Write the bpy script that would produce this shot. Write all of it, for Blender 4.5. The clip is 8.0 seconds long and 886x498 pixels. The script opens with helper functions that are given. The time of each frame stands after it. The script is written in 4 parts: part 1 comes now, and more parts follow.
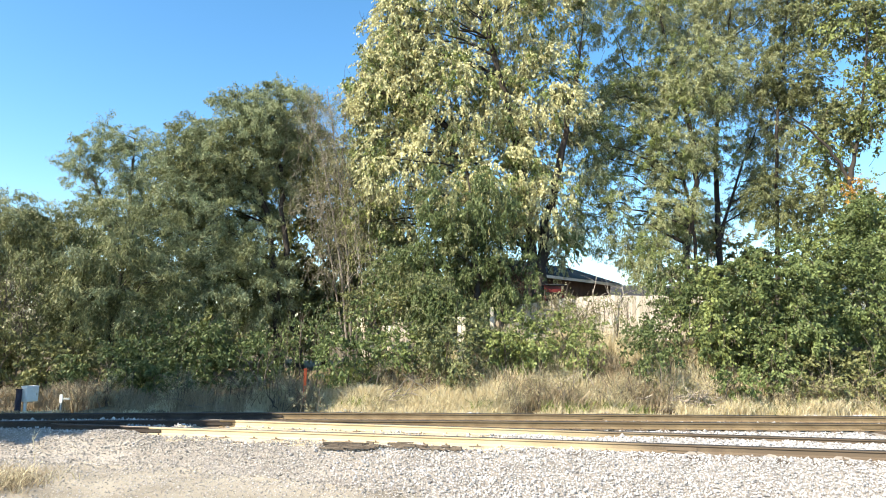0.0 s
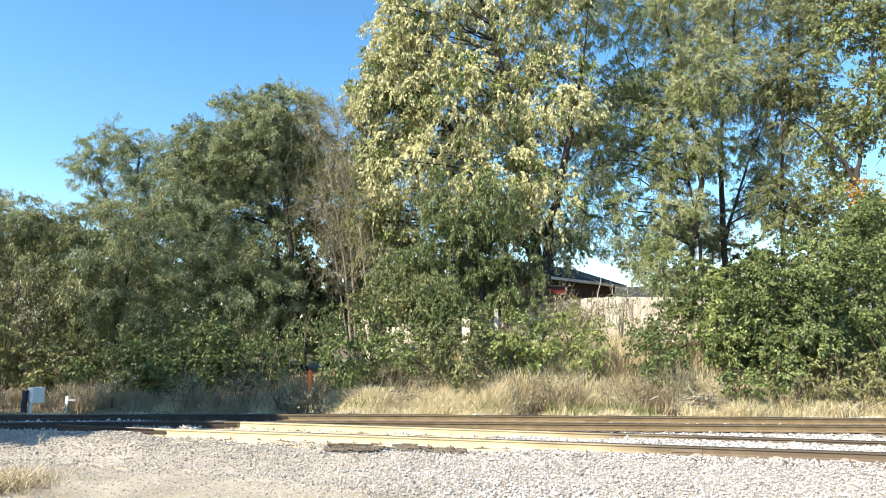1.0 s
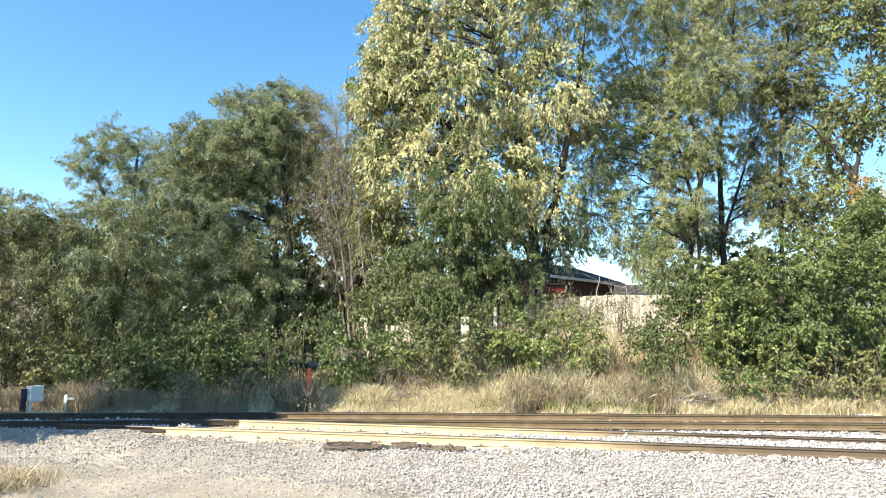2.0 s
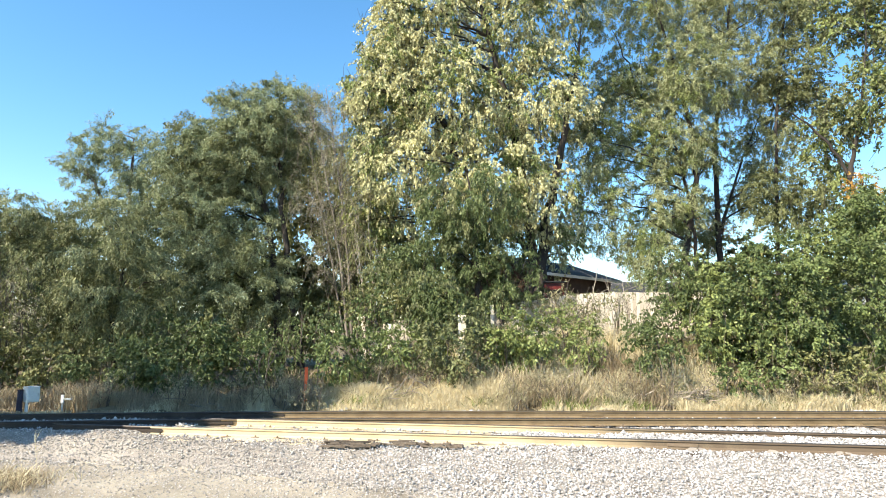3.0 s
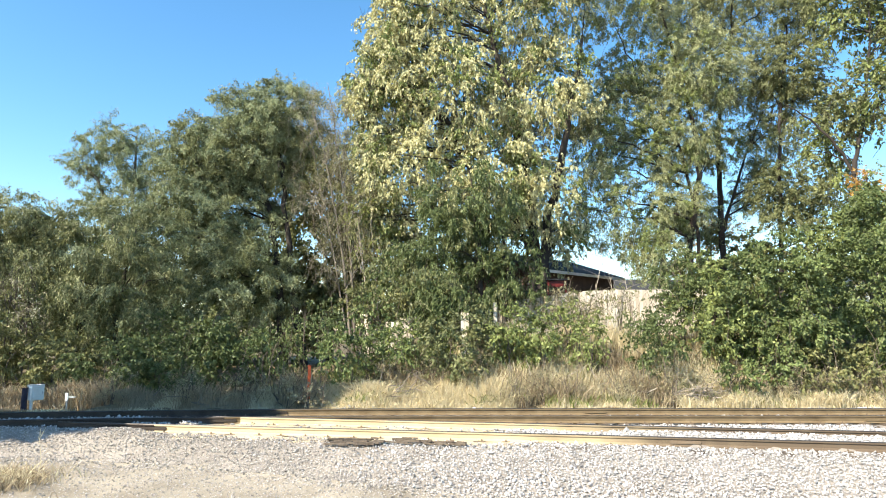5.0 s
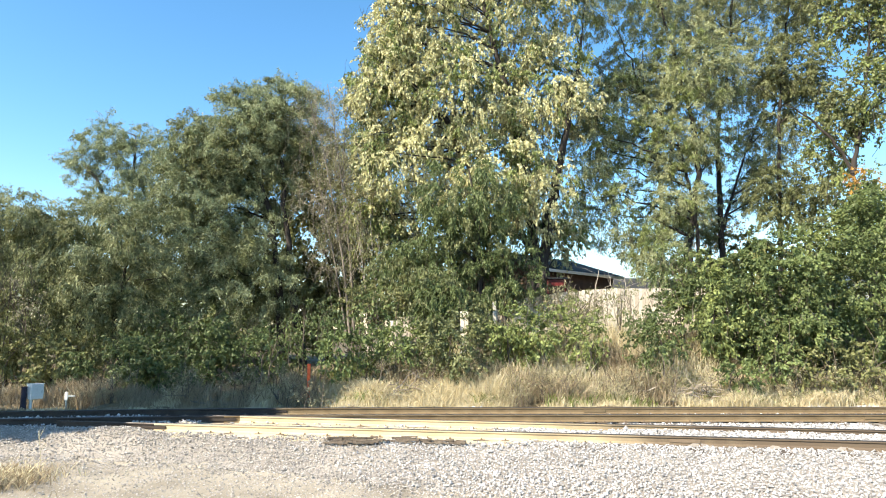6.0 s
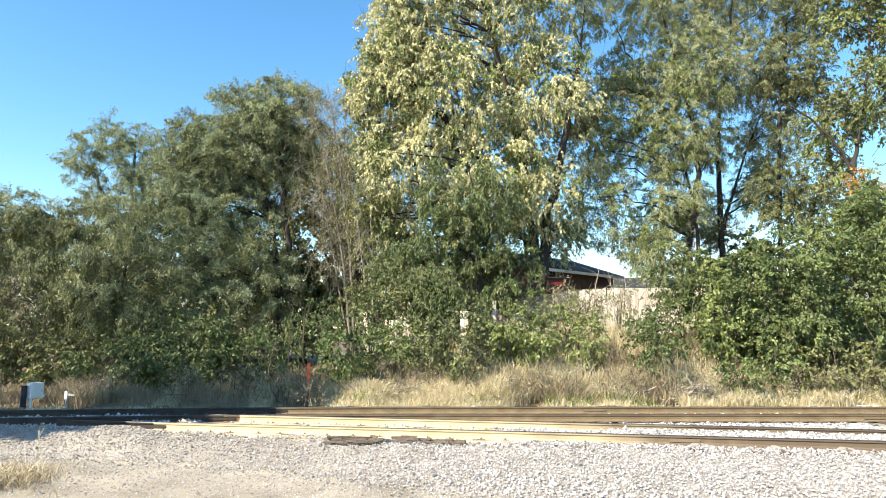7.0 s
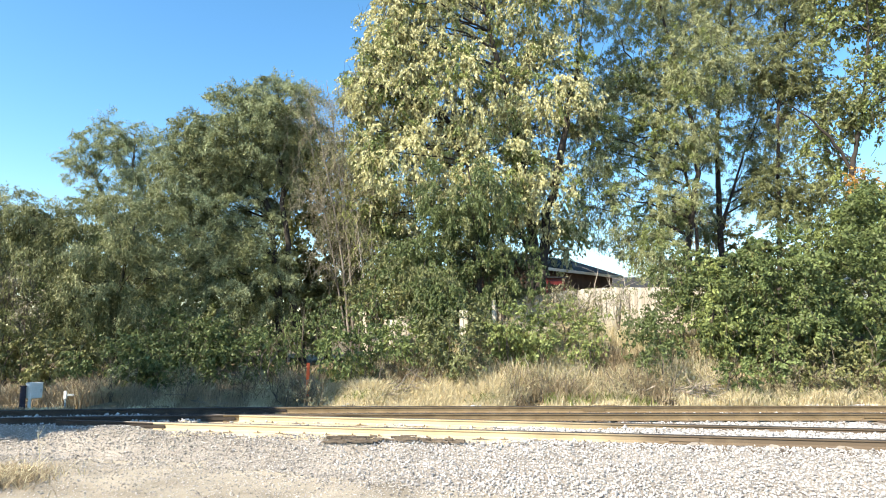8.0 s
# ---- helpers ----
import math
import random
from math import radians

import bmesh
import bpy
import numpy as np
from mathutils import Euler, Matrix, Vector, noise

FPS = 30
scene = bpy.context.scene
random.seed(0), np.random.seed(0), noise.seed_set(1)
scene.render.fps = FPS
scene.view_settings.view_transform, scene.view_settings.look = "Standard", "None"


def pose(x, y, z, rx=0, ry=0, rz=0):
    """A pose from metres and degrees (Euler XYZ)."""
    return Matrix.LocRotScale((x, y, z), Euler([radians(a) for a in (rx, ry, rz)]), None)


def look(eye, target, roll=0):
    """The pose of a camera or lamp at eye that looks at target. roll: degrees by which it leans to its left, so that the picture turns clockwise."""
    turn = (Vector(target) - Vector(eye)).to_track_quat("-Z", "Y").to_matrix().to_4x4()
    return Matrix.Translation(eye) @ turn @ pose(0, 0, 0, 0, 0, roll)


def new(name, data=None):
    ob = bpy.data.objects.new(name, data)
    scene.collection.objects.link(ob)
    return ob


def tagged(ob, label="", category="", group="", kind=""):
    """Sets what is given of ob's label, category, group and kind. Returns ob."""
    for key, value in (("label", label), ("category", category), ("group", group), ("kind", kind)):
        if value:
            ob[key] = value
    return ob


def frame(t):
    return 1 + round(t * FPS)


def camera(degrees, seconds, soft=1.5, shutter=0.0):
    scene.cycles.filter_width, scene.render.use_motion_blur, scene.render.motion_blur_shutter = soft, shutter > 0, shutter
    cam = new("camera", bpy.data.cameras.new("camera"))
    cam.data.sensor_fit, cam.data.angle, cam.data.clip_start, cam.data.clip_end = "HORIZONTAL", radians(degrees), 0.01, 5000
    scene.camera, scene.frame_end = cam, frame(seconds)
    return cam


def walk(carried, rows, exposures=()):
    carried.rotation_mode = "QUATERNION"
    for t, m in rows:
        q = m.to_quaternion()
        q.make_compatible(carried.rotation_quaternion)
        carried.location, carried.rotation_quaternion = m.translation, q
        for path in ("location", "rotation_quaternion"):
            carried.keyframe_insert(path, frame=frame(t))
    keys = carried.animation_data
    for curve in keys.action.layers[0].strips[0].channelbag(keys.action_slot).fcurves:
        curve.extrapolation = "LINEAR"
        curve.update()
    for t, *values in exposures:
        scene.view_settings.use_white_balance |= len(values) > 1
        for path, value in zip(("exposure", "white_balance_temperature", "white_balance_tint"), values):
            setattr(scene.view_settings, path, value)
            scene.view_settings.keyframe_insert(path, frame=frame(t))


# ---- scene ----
# ---- the camera and its way ----
cam = camera(70, 8.0, soft=1.0)
EYE = (0.0, 0.0, 2.35)
PATH = [
    (0.0, 0.346, 15.802, 0.447),
    (0.5, -0.045, 15.973, 0.413),
    (1.0, -0.340, 16.040, 0.424),
    (1.5, -0.334, 15.940, 0.474),
    (3.0, 0.335, 15.465, 0.074),
    (3.5, 0.142, 15.442, -0.057),
    (4.0, 0.002, 15.442, -0.056),
    (4.5, -0.106, 15.276, -0.012),
    (6.0, -0.006, 14.915, -0.039),
    (6.5, 0.000, 14.850, 0.000),
    (7.0, 0.005, 14.834, 0.007),
    (7.5, 0.103, 14.830, 0.020),
    (8.0, 0.123, 14.757, -0.045)]
walk(cam, [(t, look(EYE, (x, 100.0, z), r)) for t, x, z, r in PATH])

# ---- sky, sun, exposure ----
SUN_UP, SUN_WAY = radians(40), (0.78, 0.62)
world = bpy.data.worlds.new("sky")
scene.world = world
world.use_nodes = True
wn = world.node_tree.nodes
sky = wn.new("ShaderNodeTexSky")
sky.sky_type, sky.sun_disc = "NISHITA", False
sky.sun_elevation = SUN_UP
sky.sun_rotation = math.atan2(-SUN_WAY[0], -SUN_WAY[1])
sky.air_density, sky.dust_density, sky.ozone_density = 1.0, 0.3, 3.0
wn["Background"].inputs[1].default_value = 0.132
tint = wn.new("ShaderNodeHueSaturation")
tint.inputs["Saturation"].default_value = 1.25
tint.inputs["Hue"].default_value = 0.495
world.node_tree.links.new(sky.outputs[0], tint.inputs["Color"])
world.node_tree.links.new(tint.outputs[0], wn["Background"].inputs[0])
sun = new("sun", bpy.data.lights.new("sun", "SUN"))
sun.data.energy, sun.data.angle, sun.data.color = 4.8, radians(0.55), (1.0, 0.92, 0.78)
sun.matrix_world = look((0, 0, 30), (SUN_WAY[0] * 10 * math.cos(SUN_UP), SUN_WAY[1] * 10 * math.cos(SUN_UP), 30 - 10 * math.sin(SUN_UP)))
scene.view_settings.exposure = 1.3
scene.view_settings.use_white_balance = True
scene.view_settings.white_balance_temperature, scene.view_settings.white_balance_tint = 7200, 10.5

# ---- materials ----


def mat(name, dark, light, rough=0.85, scale=3.0, fine=40.0, bump=0.3, metal=0.0, island=0.0, piece=0.0, leaf=0.0, spec=0.3, stretch=(1, 1, 1)):
    """A surface whose colour wanders from dark to light at two scales; island / piece: how far each piece has a tone of its own; leaf: light let through."""
    m = bpy.data.materials.new(name)
    m.use_nodes = True
    n, l = m.node_tree.nodes, m.node_tree.links
    b = n["Principled BSDF"]
    b.inputs["Roughness"].default_value = rough
    b.inputs["Metallic"].default_value = metal
    b.inputs["Specular IOR Level"].default_value = spec
    co = n.new("ShaderNodeTexCoord")
    mp = n.new("ShaderNodeMapping")
    mp.inputs["Scale"].default_value = stretch
    l.new(co.outputs["Object"], mp.inputs["Vector"])
    big, small = n.new("ShaderNodeTexNoise"), n.new("ShaderNodeTexNoise")
    big.inputs["Scale"].default_value, small.inputs["Scale"].default_value = scale, fine
    big.inputs["Detail"].default_value, small.inputs["Detail"].default_value = 5, 4
    for x in (big, small):
        l.new(mp.outputs["Vector"], x.inputs["Vector"])

    def calc(op, a, c):
        x = n.new("ShaderNodeMath")
        x.operation = op
        for i, v in enumerate((a, c)):
            if isinstance(v, (int, float)):
                x.inputs[i].default_value = v
            else:
                l.new(v, x.inputs[i])
        return x.outputs[0]

    value = calc("ADD", calc("MULTIPLY", big.outputs["Fac"], 0.6), calc("MULTIPLY", small.outputs["Fac"], 0.4))
    value = calc("ADD", calc("MULTIPLY", calc("SUBTRACT", value, 0.5), 2.2), 0.5)
    if island:
        geo = n.new("ShaderNodeNewGeometry")
        value = calc("ADD", calc("MULTIPLY", value, 1 - island), calc("MULTIPLY", geo.outputs["Random Per Island"], island))
    if piece:
        info = n.new("ShaderNodeObjectInfo")
        value = calc("ADD", calc("MULTIPLY", value, 1 - piece), calc("MULTIPLY", info.outputs["Random"], piece))
    ramp = n.new("ShaderNodeValToRGB")
    ramp.color_ramp.elements[0].color, ramp.color_ramp.elements[1].color = (*dark, 1), (*light, 1)
    ramp.color_ramp.elements[0].position, ramp.color_ramp.elements[1].position = 0.1, 0.9
    l.new(value, ramp.inputs[0])
    l.new(ramp.outputs[0], b.inputs["Base Color"])
    if bump:
        bp = n.new("ShaderNodeBump")
        bp.inputs["Strength"].default_value, bp.inputs["Distance"].default_value = bump, 0.02
        l.new(small.outputs["Fac"], bp.inputs["Height"])
        l.new(bp.outputs[0], b.inputs["Normal"])
    if leaf:
        tr, mx = n.new("ShaderNodeBsdfTranslucent"), n.new("ShaderNodeMixShader")
        l.new(ramp.outputs[0], tr.inputs["Color"])
        mx.inputs[0].default_value = leaf
        l.new(b.outputs[0], mx.inputs[1])
        l.new(tr.outputs[0], mx.inputs[2])
        l.new(mx.outputs[0], n["Material Output"].inputs["Surface"])
    return m


def leafy(name, dark, light, rough=0.5):
    dark, light = [c * 0.75 for c in dark], [min(0.8, c * 1.08) for c in light]
    return mat(name, dark, light, rough, 0.35, 6.0, 0.0, island=0.52, leaf=0.2, spec=0.35)


DIRT = mat("lane dirt", (0.185, 0.162, 0.125), (0.47, 0.425, 0.345), 0.95, 0.9, 55, 1.0)
BED = mat("ballast dust", (0.20, 0.182, 0.16), (0.38, 0.35, 0.31), 0.95, 1.5, 50, 0.8)
SOIL = mat("bank soil", (0.07, 0.055, 0.035), (0.2, 0.16, 0.09), 0.95, 0.8, 25, 0.7)
STONE = mat("crushed limestone", (0.19, 0.188, 0.186), (0.60, 0.595, 0.59), 0.9, 2.0, 60, 0.3, island=0.7)
GREYSTONE = mat("dusty grey stone", (0.165, 0.157, 0.148), (0.52, 0.49, 0.455), 0.9, 2.0, 60, 0.3, island=0.7)
RUST = mat("rusty rail", (0.12, 0.087, 0.05), (0.235, 0.18, 0.11), 0.85, 2.5, 60, 0.3, spec=0.2)
SAND = mat("spilled yellow sand", (0.36, 0.30, 0.20), (0.62, 0.54, 0.39), 0.95, 1.2, 40, 0.6)
BROWNRUST = mat("dark dusty rail", (0.13, 0.095, 0.065), (0.24, 0.19, 0.14), 0.85, 2.5, 60, 0.3, spec=0.2)
# near-black in place of rust: the trees' shadow on the western rails, put into the colour
SHADERAIL = mat("rail with shade in its colour", (0.022, 0.018, 0.015), (0.07, 0.055, 0.045), 0.7, 2.5, 60, 0.3, spec=0.3)
STEEL = mat("rail head", (0.03, 0.028, 0.03), (0.09, 0.085, 0.085), 0.45, 1.0, 40, 0.1, metal=0.6)
TIEWOOD = mat("weathered tie", (0.05, 0.04, 0.032), (0.2, 0.165, 0.13), 0.9, 3, 30, 0.6, piece=0.4, stretch=(6, 1, 1))
BARK = mat("grey bark", (0.05, 0.042, 0.035), (0.17, 0.145, 0.12), 0.95, 3, 25, 0.8, stretch=(1, 1, 0.3))
PALEBARK = mat("pale bark", (0.22, 0.19, 0.16), (0.48, 0.43, 0.37), 0.95, 3, 25, 0.6, stretch=(1, 1, 0.3))
DARKBARK = mat("dark bark", (0.022, 0.019, 0.018), (0.065, 0.056, 0.050), 0.95, 3, 25, 0.8, stretch=(1, 1, 0.3))
TWIGBARK = mat("grey twigs", (0.11, 0.096, 0.082), (0.25, 0.225, 0.195), 0.95, 3, 25, 0.5, stretch=(1, 1, 0.3))
STRAW = mat("dry grass", (0.45, 0.39, 0.255), (0.82, 0.75, 0.54), 0.8, 0.5, 4, 0.0, island=0.55, leaf=0.4)
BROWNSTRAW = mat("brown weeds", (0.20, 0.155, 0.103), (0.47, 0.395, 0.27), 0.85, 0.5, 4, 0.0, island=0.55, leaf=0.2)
GREENGRASS = mat("green weeds", (0.10, 0.14, 0.03), (0.26, 0.32, 0.10), 0.7, 0.6, 4, 0.0, island=0.5, leaf=0.3)
FENCEWOOD = mat("bleached fence board", (0.42, 0.37, 0.30), (0.74, 0.69, 0.60), 0.85, 1.2, 20, 0.4, piece=0.5, stretch=(5, 5, 1))
SHINGLE = mat("dark shingles", (0.02, 0.022, 0.024), (0.065, 0.07, 0.075), 0.9, 2, 30, 0.5)
BRICK = mat("brown house wall", (0.055, 0.034, 0.027), (0.125, 0.078, 0.06), 0.9, 2, 40, 0.4)
REDPAINT = mat("red paint", (0.10, 0.012, 0.011), (0.17, 0.026, 0.021), 0.5, 3, 20, 0.1)
WHITEPAINT = mat("white paint", (0.62, 0.62, 0.60), (0.82, 0.82, 0.80), 0.5, 2, 20, 0.1)
GREYPAINT = mat("grey galvanised", (0.36, 0.38, 0.38), (0.55, 0.57, 0.56), 0.5, 4, 30, 0.1, metal=0.3)
DARKPOST = mat("dark post", (0.02, 0.018, 0.03), (0.06, 0.05, 0.07), 0.8, 4, 40, 0.4)
ORANGE = mat("orange marker", (0.72, 0.09, 0.03), (0.85, 0.16, 0.05), 0.5, 4, 30, 0.1)
GLASS = mat("window glass", (0.02, 0.025, 0.03), (0.05, 0.055, 0.06), 0.08, 1, 5, 0.0, spec=0.6)

LEAF_WILLOW = leafy("willow leaf", (0.066, 0.080, 0.034), (0.235, 0.262, 0.120))
LEAF_GREYGREEN = leafy("grey green leaf", (0.116, 0.136, 0.064), (0.410, 0.445, 0.240))
LEAF_SAGE = leafy("sage green leaf", (0.094, 0.118, 0.060), (0.345, 0.400, 0.225))
LEAF_YELLOW = leafy("yellowing leaf", (0.235, 0.240, 0.105), (0.725, 0.705, 0.410))
LEAF_TAN = leafy("withered leaf", (0.16, 0.152, 0.10), (0.44, 0.415, 0.30))
LEAF_GREEN = leafy("fresh leaf", (0.044, 0.072, 0.023), (0.195, 0.255, 0.095))
LEAF_BRIGHT = leafy("yellow green leaf", (0.110, 0.150, 0.035), (0.350, 0.385, 0.120))
LEAF_DARK = leafy("dark leaf", (0.039, 0.065, 0.023), (0.156, 0.202, 0.078))
LEAF_OLIVE = leafy("olive leaf", (0.085, 0.100, 0.038), (0.262, 0.275, 0.118))
LEAF_MIXED = leafy("green and yellow leaf", (0.074, 0.108, 0.034), (0.290, 0.345, 0.125))
LEAF_WEED = leafy("dry weed leaf", (0.175, 0.160, 0.095), (0.48, 0.44, 0.285), 0.8)
LEAF_ORANGE = leafy("orange leaf", (0.30, 0.15, 0.03), (0.60, 0.35, 0.09))



def dusted_rail():
    """The siding's rails: thick with yellow sand in the west, the dust thinning to brown rust in the east."""
    m = bpy.data.materials.new("rail dusted with sand")
    m.use_nodes = True
    n, l = m.node_tree.nodes, m.node_tree.links
    b = n["Principled BSDF"]
    b.inputs["Roughness"].default_value, b.inputs["Specular IOR Level"].default_value = 0.85, 0.2
    co, sep = n.new("ShaderNodeTexCoord"), n.new("ShaderNodeSeparateXYZ")
    l.new(co.outputs["Object"], sep.inputs[0])
    streak, grain = n.new("ShaderNodeTexNoise"), n.new("ShaderNodeTexNoise")
    streak.inputs["Scale"].default_value, streak.inputs["Detail"].default_value = 1.1, 6
    grain.inputs["Scale"].default_value, grain.inputs["Detail"].default_value = 45, 4
    for t in (streak, grain):
        l.new(co.outputs["Object"], t.inputs["Vector"])
    run = n.new("ShaderNodeMapRange")
    run.inputs["From Min"].default_value, run.inputs["From Max"].default_value = 1.2, 6.2
    run.inputs["To Min"].default_value, run.inputs["To Max"].default_value = 0.12, 0.92
    l.new(sep.outputs["X"], run.inputs["Value"])
    worn = n.new("ShaderNodeMath")
    worn.operation = "MULTIPLY_ADD"
    worn.inputs[1].default_value, worn.inputs[2].default_value = 0.9, -0.45
    l.new(streak.outputs["Fac"], worn.inputs[0])
    total = n.new("ShaderNodeMath")
    l.new(run.outputs[0], total.inputs[0])
    l.new(worn.outputs[0], total.inputs[1])
    fine = n.new("ShaderNodeMath")
    fine.operation = "MULTIPLY_ADD"
    fine.inputs[1].default_value = 0.22
    l.new(grain.outputs["Fac"], fine.inputs[0])
    l.new(total.outputs[0], fine.inputs[2])
    ramp = n.new("ShaderNodeValToRGB")
    e = ramp.color_ramp.elements
    e[0].position, e[0].color = 0.12, (0.53, 0.445, 0.295, 1)
    e[1].position, e[1].color = 0.95, (0.13, 0.10, 0.072, 1)
    mid = e.new(0.45)
    mid.color = (0.40, 0.325, 0.21, 1)
    l.new(fine.outputs[0], ramp.inputs[0])
    l.new(ramp.outputs[0], b.inputs["Base Color"])
    return m


DUSTED = dusted_rail()

# ---- mesh helpers ----


def mesh_of(name, verts, faces, materials, slots=None, smooth=False):
    """A mesh from arrays of corners and of equal-sided faces."""
    verts, faces = np.asarray(verts, float), np.asarray(faces, int)
    me = bpy.data.meshes.new(name)
    count, k = faces.shape
    me.vertices.add(len(verts))
    me.vertices.foreach_set("co", verts.ravel())
    me.loops.add(count * k)
    me.loops.foreach_set("vertex_index", faces.ravel().astype(np.int32))
    me.polygons.add(count)
    me.polygons.foreach_set("loop_start", np.arange(0, count * k, k, dtype=np.int32))
    if slots is not None:
        me.polygons.foreach_set("material_index", np.asarray(slots, np.int32))
    me.polygons.foreach_set("use_smooth", np.full(count, smooth))
    for m in materials if isinstance(materials, (list, tuple)) else [materials]:
        me.materials.append(m)
    me.update(calc_edges=True)
    return me


def part(name, data, material=None, parent=None, label="", place=None):
    """Links a bmesh or a mesh as one object under a thing or a part."""
    if isinstance(data, bmesh.types.BMesh):
        me = bpy.data.meshes.new(name)
        data.to_mesh(me)
        data.free()
        me.materials.append(material)
        data = me
    ob = new(name, data)
    ob.parent = parent
    if place is not None:
        ob.matrix_basis = place
    return tagged(ob, label)


def thing(name, x, y, z, label, category, group="", kind="", rz=0.0):
    ob = new(name)
    ob.empty_display_size = 0.2
    ob.matrix_world = pose(x, y, z, 0, 0, rz)
    return tagged(ob, label, category, group, kind)


def box_mesh(sx, sy, sz, cx=0.0, cy=0.0, cz=0.0, bevel=0.0, bm=None):
    bm = bm or bmesh.new()
    made = bmesh.ops.create_cube(bm, size=1, matrix=Matrix.Translation((cx, cy, cz)) @ Matrix.Diagonal((sx, sy, sz, 1)))
    if bevel:
        edges = list({e for v in made["verts"] for e in v.link_edges})
        bmesh.ops.bevel(bm, geom=edges, offset=bevel, segments=2, affect="EDGES")
    return bm


def smooth01(a):
    a = np.clip(a, 0.0, 1.0)
    return a * a * (3 - 2 * a)


def tube(points, radii, sides=7, start=0):
    """Corners and four-sided faces of a tapered pipe along points."""
    points = np.asarray(points, float)
    count = len(points)
    way = np.gradient(points, axis=0)
    way /= np.linalg.norm(way, axis=1)[:, None] + 1e-9
    side = np.cross(way, (0.31, 0.87, 0.12))
    side /= np.linalg.norm(side, axis=1)[:, None] + 1e-9
    over = np.cross(way, side)
    ang = np.arange(sides) / sides * 2 * math.pi
    ring = side[:, None] * np.cos(ang)[None, :, None] + over[:, None] * np.sin(ang)[None, :, None]
    verts = (points[:, None] + ring * np.asarray(radii)[:, None, None]).reshape(-1, 3)
    i, j = np.meshgrid(np.arange(count - 1), np.arange(sides), indexing="ij")
    a, b = (i * sides + j).ravel(), (i * sides + (j + 1) % sides).ravel()
    return verts, np.stack([a, b, b + sides, a + sides], 1) + start


def bent(a, b, sag, steps, rng, wobble):
    """Points from a to b that bow upward by sag and wobble."""
    t = np.linspace(0, 1, steps)[:, None]
    mid = (np.asarray(a) + np.asarray(b)) / 2 + np.array((0, 0, sag))
    p = (1 - t) ** 2 * np.asarray(a) + 2 * t * (1 - t) * mid + t ** 2 * np.asarray(b)
    return p + rng.normal(0, wobble, p.shape) * np.sin(t * math.pi)


def joined(pieces):
    verts, faces, n = [], [], 0
    for v, f in pieces:
        verts.append(v)
        faces.append(f + n)
        n += len(v)
    return np.concatenate(verts), np.concatenate(faces)


def blades(centre, axis, width, length, rng, fold=0.25, slim=False):
    """One pointed four-cornered leaf at every centre, or a slim three-cornered one."""
    n = len(centre)
    side = np.cross(axis, rng.normal(size=(n, 3)))
    side /= np.linalg.norm(side, axis=1)[:, None] + 1e-9
    up = np.cross(side, axis)
    L, W = np.asarray(length)[:, None], np.asarray(width)[:, None]
    base, tip = centre - axis * L * 0.5, centre + axis * L * 0.5 - up * L * fold * 0.5
    if slim:
        verts = np.stack([base + side * W * 0.5, base - side * W * 0.5, tip], 1).reshape(-1, 3)
        return verts, np.arange(n * 3).reshape(-1, 3)
    left, right = centre + side * W * 0.5, centre - side * W * 0.5
    verts = np.stack([base, left, tip, right], 1).reshape(-1, 3)
    return verts, np.arange(n * 4).reshape(-1, 4)


SWAYING = []

# ---- plants ----


def foliage(lobe, density, leaf, droop, rng, spray, gaps, slim=False, mix=0.0, fuzz=0.11):
    """Sprays of leaves that fill an egg-shaped stretch of a crown unevenly; corners about the lobe's middle."""
    x, y, z, rx, ry, rz = lobe
    area = math.pi * rx * rz
    count = max(8, int(area * 3.6 / (spray * spray * 4)))
    way = rng.normal(size=(count * 3, 3))
    way /= np.linalg.norm(way, axis=1)[:, None]
    far = rng.uniform(0.02, 1.1, count * 3) ** 0.42
    mid = way * far[:, None] * (rx, ry, rz)
    keep = [i for i, p in enumerate(mid) if noise.noise(Vector((p + (x, y, z)) * 0.55)) > gaps - 0.35 * (1 - far[i])][:count]
    mid = mid[keep]
    per = max(20, int(area * density * 0.66 / max(1, len(mid))))
    size = rng.uniform(0.55, 1.35, len(mid))
    n = len(mid) * per
    which = np.repeat(np.arange(len(mid)), per)
    # each spray is a handful of twigs, and the leaves line them
    twigs = 5
    tw = rng.normal(size=(len(mid), twigs, 3))
    tw[:, :, 2] = tw[:, :, 2] * 0.6 - droop * 1.1
    tw += (way[keep] * 0.9)[:, None]
    tw /= np.linalg.norm(tw, axis=2)[:, :, None]
    pick = tw[which, rng.integers(0, twigs, n)]
    along = rng.uniform(0, 1, n) ** 0.8
    off = pick * (along * spray * 2.0 * size[which])[:, None]
    off[:, 2] -= droop * spray * along ** 2 * 1.3
    off += rng.normal(0, 1, (n, 3)) * spray * fuzz
    centre = mid[which] + off
    axis = pick * 0.6 + rng.normal(0, 0.55, (n, 3))
    axis[:, 2] -= 0.35 + droop * 0.9
    axis /= np.linalg.norm(axis, axis=1)[:, None]
    length = leaf[0] * rng.uniform(0.6, 1.3, n)
    verts, faces = blades(centre, axis, length * leaf[1], length, rng, slim=slim)
    # some sprays, in neighbourhoods, bear the second kind of leaf
    odd = np.array([noise.noise(Vector((p + (x, y, z)) * 0.8 + (7.7, 1.3, 5.1))) * 0.9 for p in mid]) + rng.uniform(0, 1, len(mid)) < mix
    return mid, verts, faces, odd[which].astype(int)


